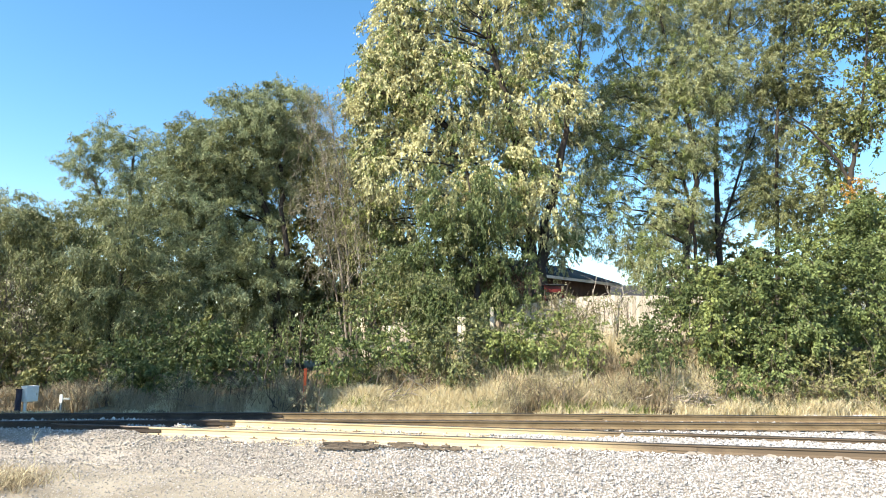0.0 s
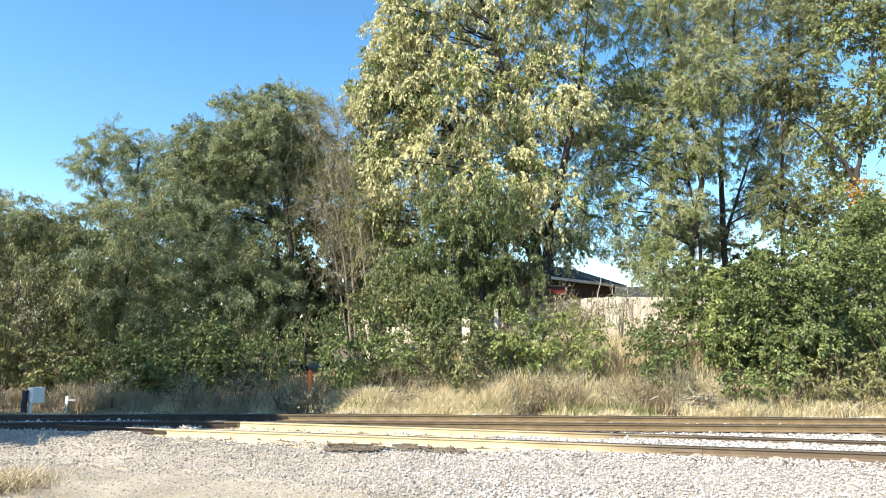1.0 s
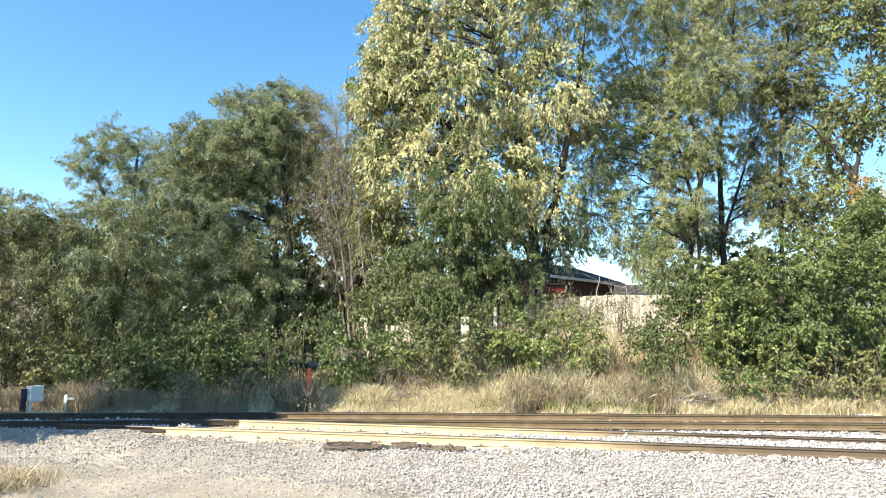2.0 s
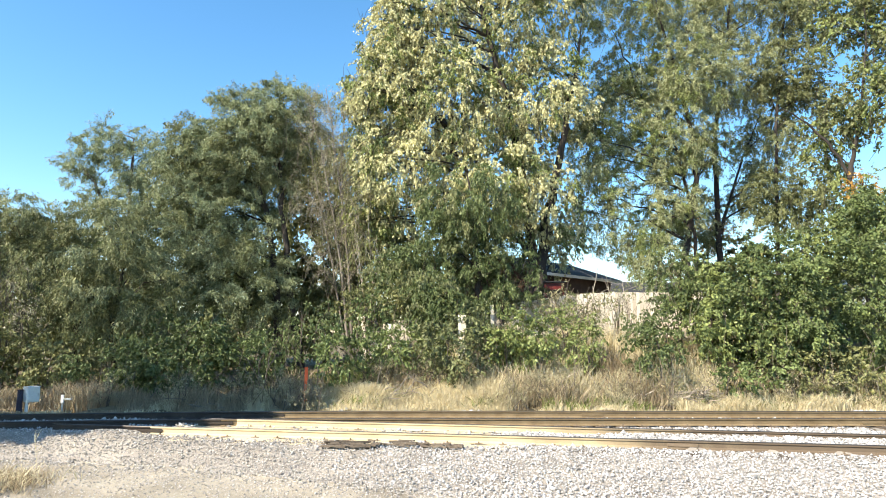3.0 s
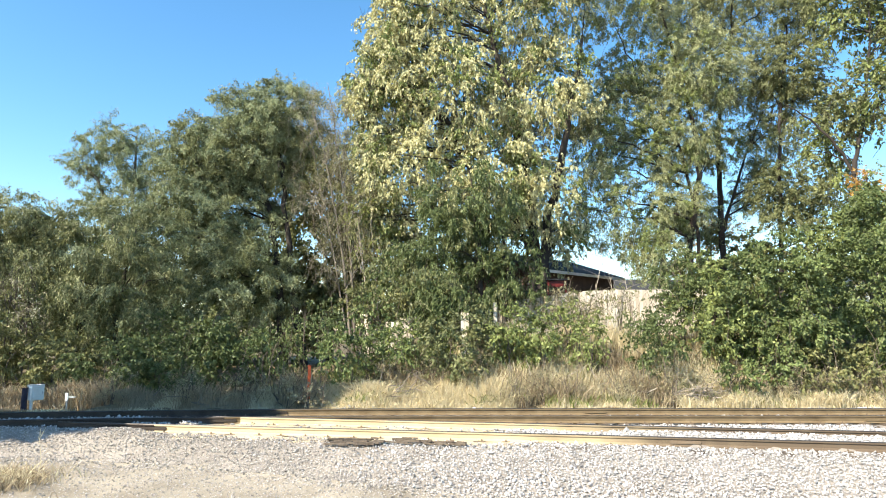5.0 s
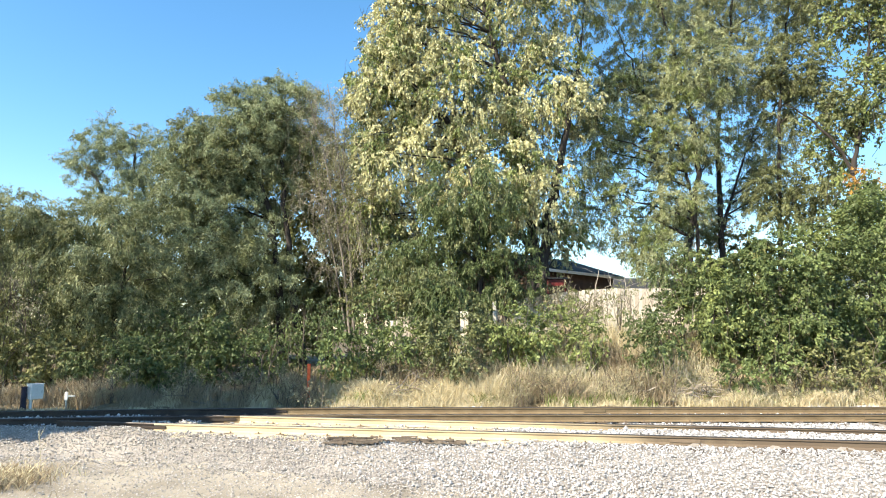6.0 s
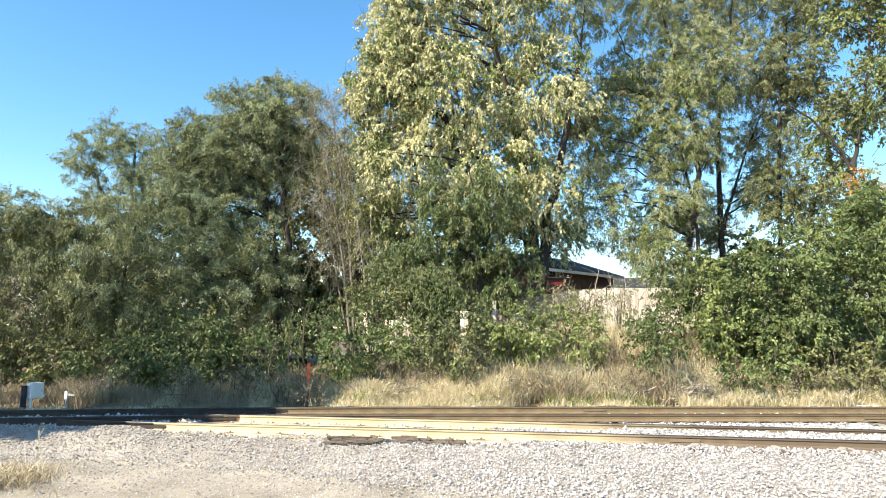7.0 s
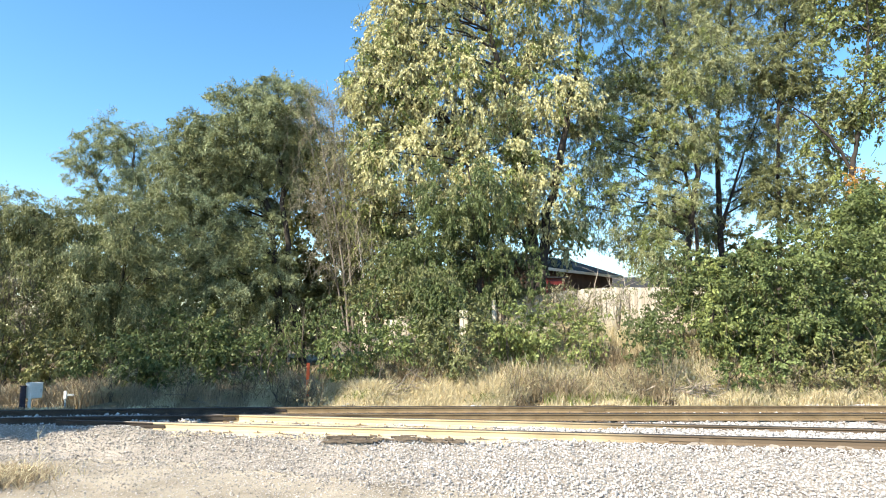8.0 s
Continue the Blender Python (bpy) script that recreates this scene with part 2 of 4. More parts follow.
def plant(name, base, trunks, lobes, material, bark, label, category, density=950, leaf=(0.15, 0.42), droop=0.3, seed=1, spray=0.27, gaps=-0.2, limbs=6, twigs=20, sway=0.035, group="", slim=False, twig=0.5, twig_r=0.011, second=None, mix=0.0, fuzz=0.11):
    """A tree or shrub: tapered trunks along their points, limbs that reach into the crown, twigs, and a crown of single leaves."""
    rng = np.random.default_rng(seed)
    ob = thing(name, *base, label, category, group)
    origin = np.array(base)
    bones = []
    for points, r in trunks:
        p = np.array(points, float)
        steps = max(6, len(p) * 5)
        t, s = np.linspace(0, 1, steps), np.linspace(0, 1, len(p))
        line = np.stack([np.interp(t, s, p[:, i]) for i in range(3)], 1)
        for _ in range(3):
            line[1:-1] = (line[:-2] + 2 * line[1:-1] + line[2:]) / 4
        line[1:-1] += rng.normal(0, r * 0.25, line[1:-1].shape)
        line[0] -= (0, 0, 0.2)
        radii = r * (1 - 0.82 * t) * (1 + 0.5 * np.exp(-t * 18))
        v, f = tube(line - origin, radii, 9)
        part("trunk", mesh_of("trunk", v, f, bark, smooth=True), None, ob)
        bones.append(line)
    spine = np.concatenate(bones)
    fine = []
    for lobe in lobes:
        mid, v, f, kinds = foliage(lobe, density, leaf, droop, rng, spray, gaps, slim, mix, fuzz)
        place = np.array(lobe[:3]) - origin
        crown = part("foliage", mesh_of("foliage", v, f, [material, second or material], kinds), None, ob, place=Matrix.Translation(place))
        if sway:
            SWAYING.append((crown, place, sway * (0.5 + 0.08 * max(0.0, lobe[2])), rng.uniform(0, 6.28)))
        ends = mid + lobe[:3]

        def root(e):
            low = spine[:, 2] < e[2] + 0.2
            pool = spine[low] if low.any() else spine[:1]
            d = np.linalg.norm(pool - e + (0, 0, 0.8), axis=1)
            return pool[np.argmin(d + 0.6 * np.abs(pool[:, 2] - e[2] + 1.2))]

        for e in ends[:max(1, limbs * 2 // 3)]:
            a = root(e)
            span = np.linalg.norm(e - a)
            v2, f2 = tube(bent(a, e, span * 0.12, 8, rng, span * 0.025) - origin, np.linspace(0.5 * twig_r + 0.009 + 0.009 * span, 0.008, 8), 6)
            part("limb", mesh_of("limb", v2, f2, bark, smooth=True), None, ob)
        for e in ends[:twigs]:
            a = e + rng.normal(0, 0.55 * twig, 3) + np.array((0, 0, -twig)) * rng.uniform(0.5, 1.4)
            fine.append(tube(bent(a, e + rng.normal(0, 0.3, 3) + (0, 0, 0.3), 0.1, 4, rng, 0.05) - origin, np.linspace(twig_r, twig_r * 0.4, 4), 3))
    if fine:
        v, f = joined(fine)
        tagged(part("twig", mesh_of("twig", v, f, bark), None, ob), kind="stuff")
    return ob


# ---- the ground ----


def near_rail(x):
    """Where the near rail of the siding runs."""
    return 14.03 - 0.160 * x - 0.0004 * x * x


def main_rail(x):
    """Where the near rail of the main track runs: it bends towards the lane in the west."""
    bend = np.clip(-x, 0.0, 14.0)
    return 16.5 - 0.0062 * bend ** 2 - 0.174 * np.clip(-14.0 - x, 0.0, 100.0)


def toe(x):
    """The foot of the ballast shoulder."""
    return np.minimum(11.5 - 0.42 * (x + 0.8), near_rail(x) - 1.5)


BED_Z = -0.09


def heap(x, y):
    """How high the ballast lies heaped over its bed: fuller along the siding to the east and by the switch."""
    d = y - near_rail(x)
    full, west = smooth01((x - 1.0) / 4.0), smooth01((-6.9 - x) / 1.2)
    mound = 0.14 * np.exp(-((x + 7.2) / 0.9) ** 2 - ((d + 0.6) / 0.4) ** 2)
    pile = 0.16 * np.exp(-((x + 6.9) / 0.7) ** 2 - ((d - 0.75) / 0.35) ** 2)
    crib = np.where((d > 0.0) & (d < 1.5), 0.15 * full, 0.05 * full * (d > 0))
    crib = np.where(d > 0.0, np.maximum(crib, 0.10 * west), crib)
    crib = np.where((d > 0.0) & (d < 1.5) & (x > -6.4) & (x < 3.0), np.maximum(crib, 0.105 + 0.015 * np.sin(x * 3.7)), crib)
    shoulder = (0.10 - 0.03 * full + 0.03 * west) * np.exp(-((np.minimum(d, 0.0) + 0.25) / 0.7) ** 2)
    return np.where(y > 18.9, 0.0, np.where(d < -0.05, shoulder, crib) + mound + pile)



def ground_z(x, y):
    x, y = np.asarray(x, float), np.asarray(y, float)
    low = -0.40
    edge = near_rail(np.clip(x, -30, 18)) - 0.45
    foot = np.minimum(toe(np.clip(x, -30, 18)), edge - 0.4)
    lane = low + 1.15 * smooth01((8.0 - y) / 8.0)
    z = np.where(y < foot, lane, low + (BED_Z - low) * smooth01((y - foot) / (edge - foot)))
    top = 0.35 + 1.75 * smooth01((x + 9) / 13)
    bank = -0.12 + (top + 0.12) * smooth01((y - 20.1) / 5.6)
    z = np.where(y > 18.8, BED_Z - 0.04 * smooth01((y - 18.8) / 0.7), z)
    z = np.where(y > 19.5, bank, z)
    wave = 0.05 * np.sin(x * 1.3 + y * 0.7) * np.sin(y * 1.1 - x * 0.4) + 0.03 * np.sin(x * 3.1 - y * 2.3)
    on = smooth01((y - foot) / 0.6) * (np.abs(x) < 24)
    z = z + heap(np.clip(x, -24, 24), y) * on
    return z + np.where(y > 19.8, wave * 1.6, np.where(y < foot, wave * 0.5, 0.0))


def build_ground():
    xs = np.concatenate([[-900, -400, -200, -100, -60, -40, -30], np.arange(-24, 24.01, 0.3), [30, 40, 60, 100, 200, 400, 900]])
    ys = np.concatenate([[-300, -100, -40, -15, -6, 0, 3, 6], np.arange(7.5, 30.01, 0.22), [32, 36, 42, 50, 70, 110, 200, 400, 900, 2500]])
    gx, gy = np.meshgrid(xs, ys, indexing="ij")
    verts = np.stack([gx, gy, ground_z(gx, gy)], 2).reshape(-1, 3)
    m = len(ys)
    i, j = np.meshgrid(np.arange(len(xs) - 1), np.arange(m - 1), indexing="ij")
    a = (i * m + j).ravel()
    faces = np.stack([a, a + m, a + m + 1, a + 1], 1)
    mid = verts[faces].mean(1)
    slots = np.where(mid[:, 1] < toe(np.clip(mid[:, 0], -30, 18)) + 0.1, 0, np.where(mid[:, 1] < np.where(mid[:, 0] < -4, main_rail(mid[:, 0]) + 1.75, 19.6), 1, 2))
    d = mid[:, 1] - near_rail(np.clip(mid[:, 0], -30, 18))
    slots = np.where((d > -0.55) & (d < 1.5) & (mid[:, 0] > -6.9) & (mid[:, 0] < 1.8), 3, slots)
    tagged(new("ground", mesh_of("ground", verts, faces, [DIRT, BED, SOIL, SAND], slots, True)), "dry dirt lane, ballast bed and a soil bank behind", "ground", kind="structure")


build_ground()

# ---- stones ----


def stone_shapes(rng, count, plain):
    """Chipped stones of twelve corners, or plainer ones of six."""
    bm = bmesh.new()
    bmesh.ops.create_icosphere(bm, subdivisions=1, radius=0.5)
    v = np.array([p.co[:] for p in bm.verts])
    f = np.array([[p.index for p in q.verts] for q in bm.faces])
    bm.free()
    if plain:
        v = np.array([(0.5, 0, 0), (0, 0.5, 0), (-0.5, 0, 0), (0, -0.5, 0), (0, 0, 0.5), (0, 0, -0.5)])
        f = np.array([(0, 1, 4), (1, 2, 4), (2, 3, 4), (3, 0, 4), (1, 0, 5), (2, 1, 5), (3, 2, 5), (0, 3, 5)])
    return [v * rng.uniform(0.6, 1.25, v.shape[0])[:, None] * rng.uniform((0.8, 0.7, 0.5), (1.3, 1.1, 0.9)) for _ in range(count)], f


def stones(name, xy, size, material, label, lift, seed, plain=False):
    rng = np.random.default_rng(seed)
    shapes, f = stone_shapes(rng, 14, plain)
    n = len(xy)
    which = rng.integers(0, len(shapes), n)
    v = np.array(shapes)[which]
    a, c = rng.uniform(0, 6.28, n), rng.normal(0, 0.5, n)
    ca, sa, cc, sc = np.cos(a), np.sin(a), np.cos(c), np.sin(c)
    x, y, z = v[..., 0], v[..., 1], v[..., 2]
    x, z = x * cc[:, None] - z * sc[:, None], x * sc[:, None] + z * cc[:, None]
    x, y = x * ca[:, None] - y * sa[:, None], x * sa[:, None] + y * ca[:, None]
    s = size * np.exp(rng.normal(0, 0.28, n))
    v = np.stack([x, y, z], 2) * s[:, None, None]
    v[..., 0] += xy[:, 0:1]
    v[..., 1] += xy[:, 1:2]
    v[..., 2] += (ground_z(xy[:, 0], xy[:, 1]) + s * 0.2 + lift(xy[:, 0], xy[:, 1], rng))[:, None]
    faces = (np.arange(n)[:, None, None] * v.shape[1] + f[None]).reshape(-1, 3)
    return tagged(new(name, mesh_of(name, v.reshape(-1, 3), faces, material)), label, "gravel", kind="stuff")


def scatter(x0, x1, y0, y1, step, rng):
    gx, gy = np.meshgrid(np.arange(x0, x1, step), np.arange(y0, y1, step), indexing="ij")
    p = np.stack([gx.ravel(), gy.ravel()], 1)
    return p + rng.uniform(-0.5, 0.5, p.shape) * step


def jitter(x, y, rng):
    return rng.uniform(-0.008, 0.026, len(x))


def build_stones():
    rng = np.random.default_rng(5)
    p = scatter(-12, 9.6, 9.3, 16.0, 0.05, rng)
    d = p[:, 1] - near_rail(p[:, 0])
    t = p[:, 1] - toe(p[:, 0])
    bare = (p[:, 0] > -6.9) & (p[:, 0] < 1.8) & (d > -0.36 - 0.14 * np.sin(p[:, 0] * 2.6) + rng.normal(0, 0.07, len(p)))
    shoulder = ~bare & (t > -0.1 + rng.normal(0, 0.25, len(p))) & (d < -0.09)
    grey = rng.uniform(0, 1, len(p)) < 0.75 * np.exp(-np.maximum(t, 0) / 0.7) + 0.8 * smooth01((1.0 - p[:, 0]) / 5)
    close = p[:, 1] < toe(p[:, 0]) + 1.3
    stones("ballast_stones", p[shoulder & ~grey & close], 0.044, STONE, "white crushed limestone ballast heaped along the siding", jitter, 6)
    stones("ballast_stones", p[shoulder & ~grey & ~close], 0.046, STONE, "white crushed limestone at the crest of the shoulder", jitter, 26, True)
    stones("ballast_stones", p[shoulder & grey], 0.039, GREYSTONE, "dusty grey stones mixed into the ballast shoulder", jitter, 16, True)
    q = scatter(-12.5, 13, 11.8, 19.2, 0.08, rng)
    d = q[:, 1] - near_rail(q[:, 0])
    clear = (d > 0.09) & (np.abs(d - 1.5) > 0.09) & (np.abs(q[:, 1] - main_rail(q[:, 0])) > 0.09) & (np.abs(q[:, 1] - 1.5 - main_rail(q[:, 0])) > 0.09)
    clear &= (d < 0) | (d > 1.5) | (q[:, 0] < -6.0) | (rng.uniform(0, 1, len(q)) < 0.12)
    s = scatter(1.2, 10.5, 12.0, 16.2, 0.055, rng)
    d = s[:, 1] - near_rail(s[:, 0])
    s = s[((d > 0.08) & (d < 1.42)) | ((d > 1.58) & (s[:, 1] < main_rail(s[:, 0]) - 0.1))]
    stones("ballast_stones", s, 0.065, STONE, "white limestone heaped between the siding rails", jitter, 17, True)
    clear &= (q[:, 0] < 1.2) | (q[:, 1] > main_rail(q[:, 0]))
    clear &= (q[:, 0] > -4) | (q[:, 1] < main_rail(q[:, 0]) + 1.7)
    stones("ballast_stones", q[clear], 0.06, STONE, "white crushed limestone between the rails", jitter, 7, True)
    r = np.stack([rng.uniform(-12, 3, 42000), rng.uniform(9.9, 14.6, 42000)], 1)
    r = r[(r[:, 1] < toe(r[:, 0]) + np.where(r[:, 0] < -2.5, 1.2, 0.3)) & (rng.uniform(0, 1, 42000) < 0.3 + 0.7 * np.exp(-(toe(r[:, 0]) - r[:, 1]) / 0.8))]
    stones("lane_gravel", r, 0.032, GREYSTONE, "loose grey gravel trodden into the dirt lane", lambda x, y, g: -0.004, 8, True)
    e = np.stack([rng.uniform(-4, 14, 2600), rng.normal(19.4, 0.28, 2600)], 1)
    e = np.concatenate([e, np.stack([rng.uniform(8.5, 14, 1100), rng.normal(19.55, 0.22, 1100)], 1)])
    stones("ballast_stones", e, 0.06, STONE, "pale stones strewn at the foot of the bank", lambda x, y, g: 0.0, 9)


build_stones()

# ---- tracks ----


def rail_mesh(xs, line, web):
    """A flat-bottomed rail swept along a line: foot, web and head with a polished top."""
    half = [(0.075, 0), (0.075, 0.012), (0.03, 0.03), (0.011, 0.045), (0.011, 0.125), (0.034, 0.14), (0.036, 0.168), (0.028, 0.18)]
    prof = np.array([(-a, b) for a, b in half] + [(a, b) for a, b in reversed(half)])
    k = len(prof)
    ys = line(xs)
    slope = np.gradient(ys, xs)
    nx, ny = -slope / np.hypot(1, slope), 1 / np.hypot(1, slope)
    v = np.stack([xs[:, None] + nx[:, None] * prof[None, :, 0], ys[:, None] + ny[:, None] * prof[None, :, 0], np.broadcast_to(prof[None, :, 1], (len(xs), k))], 2)
    i, j = np.meshgrid(np.arange(len(xs) - 1), np.arange(k), indexing="ij")
    a, b = (i * k + j).ravel(), (i * k + (j + 1) % k).ravel()
    slots = np.where((j.ravel() >= 6) & (j.ravel() <= 8), 1, 0)
    return mesh_of("rail", v.reshape(-1, 3), np.stack([a, b, b + k, a + k], 1), [web, STEEL], slots)


def spike_mesh():
    bm = box_mesh(0.03, 0.04, 0.05, 0, 0, 0.022, 0.008)
    return box_mesh(0.16, 0.08, 0.012, 0, -0.02, 0.004, bm=bm)


def build_track(label, lines, pieces, x0, x1, rz_of, mid):
    track = tagged(new("railway_track"), label, "railway track", "tracks", "structure")
    for k, line in enumerate(lines):
        for a, b, web in pieces[k]:
            part("rail", rail_mesh(np.linspace(a, b, max(2, int((b - a) / 0.7))), line, web), None, track)
            bar = part("joint_bar", box_mesh(0.6, 0.026, 0.075, bevel=0.01), BROWNRUST if web is DUSTED else web, track)
            bar.matrix_basis = pose(b, line(b) - 0.028, 0.082, 0, 0, rz_of(b))
    tie = box_mesh(0.23, 2.6, 0.18, bevel=0.012)
    me = bpy.data.meshes.new("tie")
    tie.to_mesh(me)
    tie.free()
    me.materials.append(TIEWOOD)
    sp = bpy.data.meshes.new("spike")
    bm = spike_mesh()
    bm.to_mesh(sp)
    bm.free()
    sp.materials.append(BROWNRUST)
    rng = random.Random(4)
    for i in range(int((x1 - x0) / 0.55)):
        x = x0 + i * 0.55 + rng.uniform(-0.03, 0.03)
        y = mid(x)
        part("tie", me, None, track, place=pose(x, y, -0.095, 0, 0, rz_of(x) + rng.uniform(-1, 1)))
        for line in lines:
            part("spike", sp, None, track, place=pose(x + rng.uniform(-0.06, 0.06), line(x) - 0.095, 0.004, 0, 0, rz_of(x)))


def siding(x):
    return near_rail(x)


def siding_far(x):
    return near_rail(x) + 1.5


# the siding's west end wears the painted shade
build_track("siding with dusty rails curving away from the main track", (siding, siding_far),
            [[(-9.2, -6.7, SHADERAIL), (-6.7, 4.9, DUSTED), (4.9, 26, DUSTED)], [(-5.9, 7.4, DUSTED), (7.4, 26, DUSTED)]],
            -6.4, 14, lambda x: math.degrees(math.atan(-0.160 - 0.0008 * x)), lambda x: near_rail(x) + 0.75)
# both main rails are coloured shade-dark in the west, rust from there on
build_track("main railway track with rust-brown rails", (main_rail, lambda x: main_rail(x) + 1.5),
            [[(-40, -14, SHADERAIL), (-14, -5.5, SHADERAIL), (-5.5, 11, RUST), (11, 60, RUST)], [(-40, -9, SHADERAIL), (-9, -4.6, SHADERAIL), (-4.6, 4.2, RUST), (4.2, 60, RUST)]],
            -18, 16, lambda x: math.degrees(math.atan(0.0124 * max(0.0, min(14.0, -x)))), lambda x: main_rail(x) + 0.75)

# ---- trees on the bank and behind it ----
WILD = "trees along the bank"
plant("willow", (-15.07, 27.00, 0.35), [([(-15.07, 27.00, 0.35), (-15.51, 27.00, 3.81), (-17.71, 27.00, 7.23)], 0.22), ([(-13.64, 27.00, 0.35), (-14.00, 27.00, 2.85), (-13.28, 27.00, 6.73)], 0.18)],
      [(-19.51, 27.00, 6.21, 2.98, 2.50, 2.40), (-17.09, 27.50, 6.38, 1.36, 1.80, 1.32), (-18.38, 27.00, 7.26, 1.53, 1.50, 1.27), (-14.65, 27.00, 5.39, 2.91, 2.60, 2.54), (-18.11, 26.00, 2.96, 2.77, 2.00, 1.95), (-13.04, 26.00, 3.20, 2.54, 2.20, 2.19)],
      LEAF_WILLOW, DARKBARK, "broad dark green willow with hanging fine leaves", "tree", droop=0.6, leaf=(0.105, 0.38), seed=11, group=WILD, spray=0.36, fuzz=0.2, density=3400, gaps=-0.40, second=LEAF_GREYGREEN, mix=0.25, slim=True)
plant("poplar", (-19.03, 38.00, 0.35), [([(-19.03, 38.00, 0.35), (-20.06, 38.00, 8.52), (-21.11, 38.00, 11.33), (-22.24, 38.00, 12.57)], 0.2), ([(-18.36, 38.00, 0.35), (-19.00, 38.00, 9.22), (-19.03, 38.00, 14.19)], 0.2)],
      [(-22.24, 38.00, 12.61, 1.15, 1.30, 1.46), (-20.56, 38.00, 13.60, 1.05, 1.30, 1.56), (-18.84, 38.00, 12.82, 1.22, 1.50, 2.02), (-19.28, 38.00, 9.75, 2.59, 2.00, 1.93)],
      LEAF_SAGE, BARK, "slender tree rising above the others with tufted top", "tree", droop=0.2, seed=12, group=WILD, spray=0.34, fuzz=0.2, density=3400, gaps=-0.3, leaf=(0.103, 0.42), slim=True)
plant("ash_tree", (-8.02, 31.00, 0.38), [([(-7.75, 31.00, 0.40), (-8.38, 31.00, 7.38), (-9.78, 31.00, 11.13), (-10.72, 31.00, 13.19)], 0.2), ([(-6.79, 31.00, 0.48), (-7.64, 31.00, 5.97), (-8.05, 31.00, 10.25), (-9.03, 31.00, 14.08)], 0.2)],
      [(-12.61, 31.00, 10.21, 2.01, 2.20, 2.83), (-10.66, 31.00, 11.66, 1.71, 2.00, 2.57), (-8.27, 31.00, 12.65, 1.86, 2.00, 2.39), (-9.10, 32.00, 10.08, 2.12, 2.00, 2.54), (-12.28, 30.00, 6.70, 2.71, 2.40, 2.73), (-9.32, 29.00, 4.71, 2.47, 2.00, 2.08), (-12.88, 31.00, 9.19, 1.20, 1.60, 2.37), (-11.60, 31.00, 11.10, 1.50, 1.80, 2.20), (-9.50, 30.50, 12.20, 1.50, 1.60, 2.00), (-10.00, 30.60, 7.70, 1.90, 1.50, 1.80), (-7.64, 32.00, 12.79, 1.62, 1.60, 2.29)],
      LEAF_SAGE, DARKBARK, "tall grey-green tree with dense small leaves", "tree", droop=0.35, seed=13, group=WILD, density=3600, gaps=-0.55, spray=0.36, fuzz=0.2, second=LEAF_WILLOW, mix=0.3, leaf=(0.103, 0.42), slim=True)
plant("thin_tree", (-4.10, 29.30, 0.88), [([(-4.10, 29.30, 0.88), (-4.75, 29.30, 6.2), (-5.55, 29.30, 10.2), (-6.45, 29.40, 13.3)], 0.07), ([(-3.95, 29.30, 0.88), (-4.35, 29.30, 6.0), (-4.95, 29.30, 10.4), (-5.55, 29.20, 14.0)], 0.075),
                                        ([(-4.20, 29.40, 0.88), (-5.30, 29.40, 6.6), (-6.30, 29.40, 11.2)], 0.055), ([(-4.60, 29.30, 6.8), (-4.75, 29.30, 10.6), (-4.60, 29.30, 13.2)], 0.04)],
      [(-6.15, 29.30, 11.9, 1.10, 1.20, 1.75), (-5.05, 29.30, 11.7, 1.10, 1.20, 1.85), (-5.75, 29.30, 8.9, 1.35, 1.30, 2.2), (-4.55, 29.30, 8.2, 1.15, 1.20, 2.2), (-5.20, 29.30, 5.9, 1.30, 1.20, 1.6)],
      LEAF_TAN, TWIGBARK, "thin half-bare tree with pale stems and withered leaves", "tree", density=800, leaf=(0.075, 0.42), seed=14, group=WILD, limbs=14, fuzz=0.2, twigs=320, twig=0.8, twig_r=0.007, gaps=-0.5, droop=-0.5, second=LEAF_OLIVE, mix=0.4)
plant("olive_sapling", (-3.30, 29.00, 1.00), [([(-3.30, 29.00, 1.00), (-3.60, 29.00, 4.6), (-4.10, 29.00, 8.4)], 0.06), ([(-3.10, 29.00, 1.00), (-3.05, 29.00, 4.0), (-3.35, 29.00, 7.0)], 0.05)],
      [(-3.95, 28.90, 7.6, 0.85, 0.8, 1.3), (-3.60, 28.90, 5.5, 0.95, 0.8, 1.2)], LEAF_OLIVE, PALEBARK, "slim olive sapling before the pale stems", "tree", density=600, leaf=(0.11, 0.42), seed=44, group=WILD, gaps=-0.1, twigs=60, second=LEAF_BRIGHT, mix=0.3)
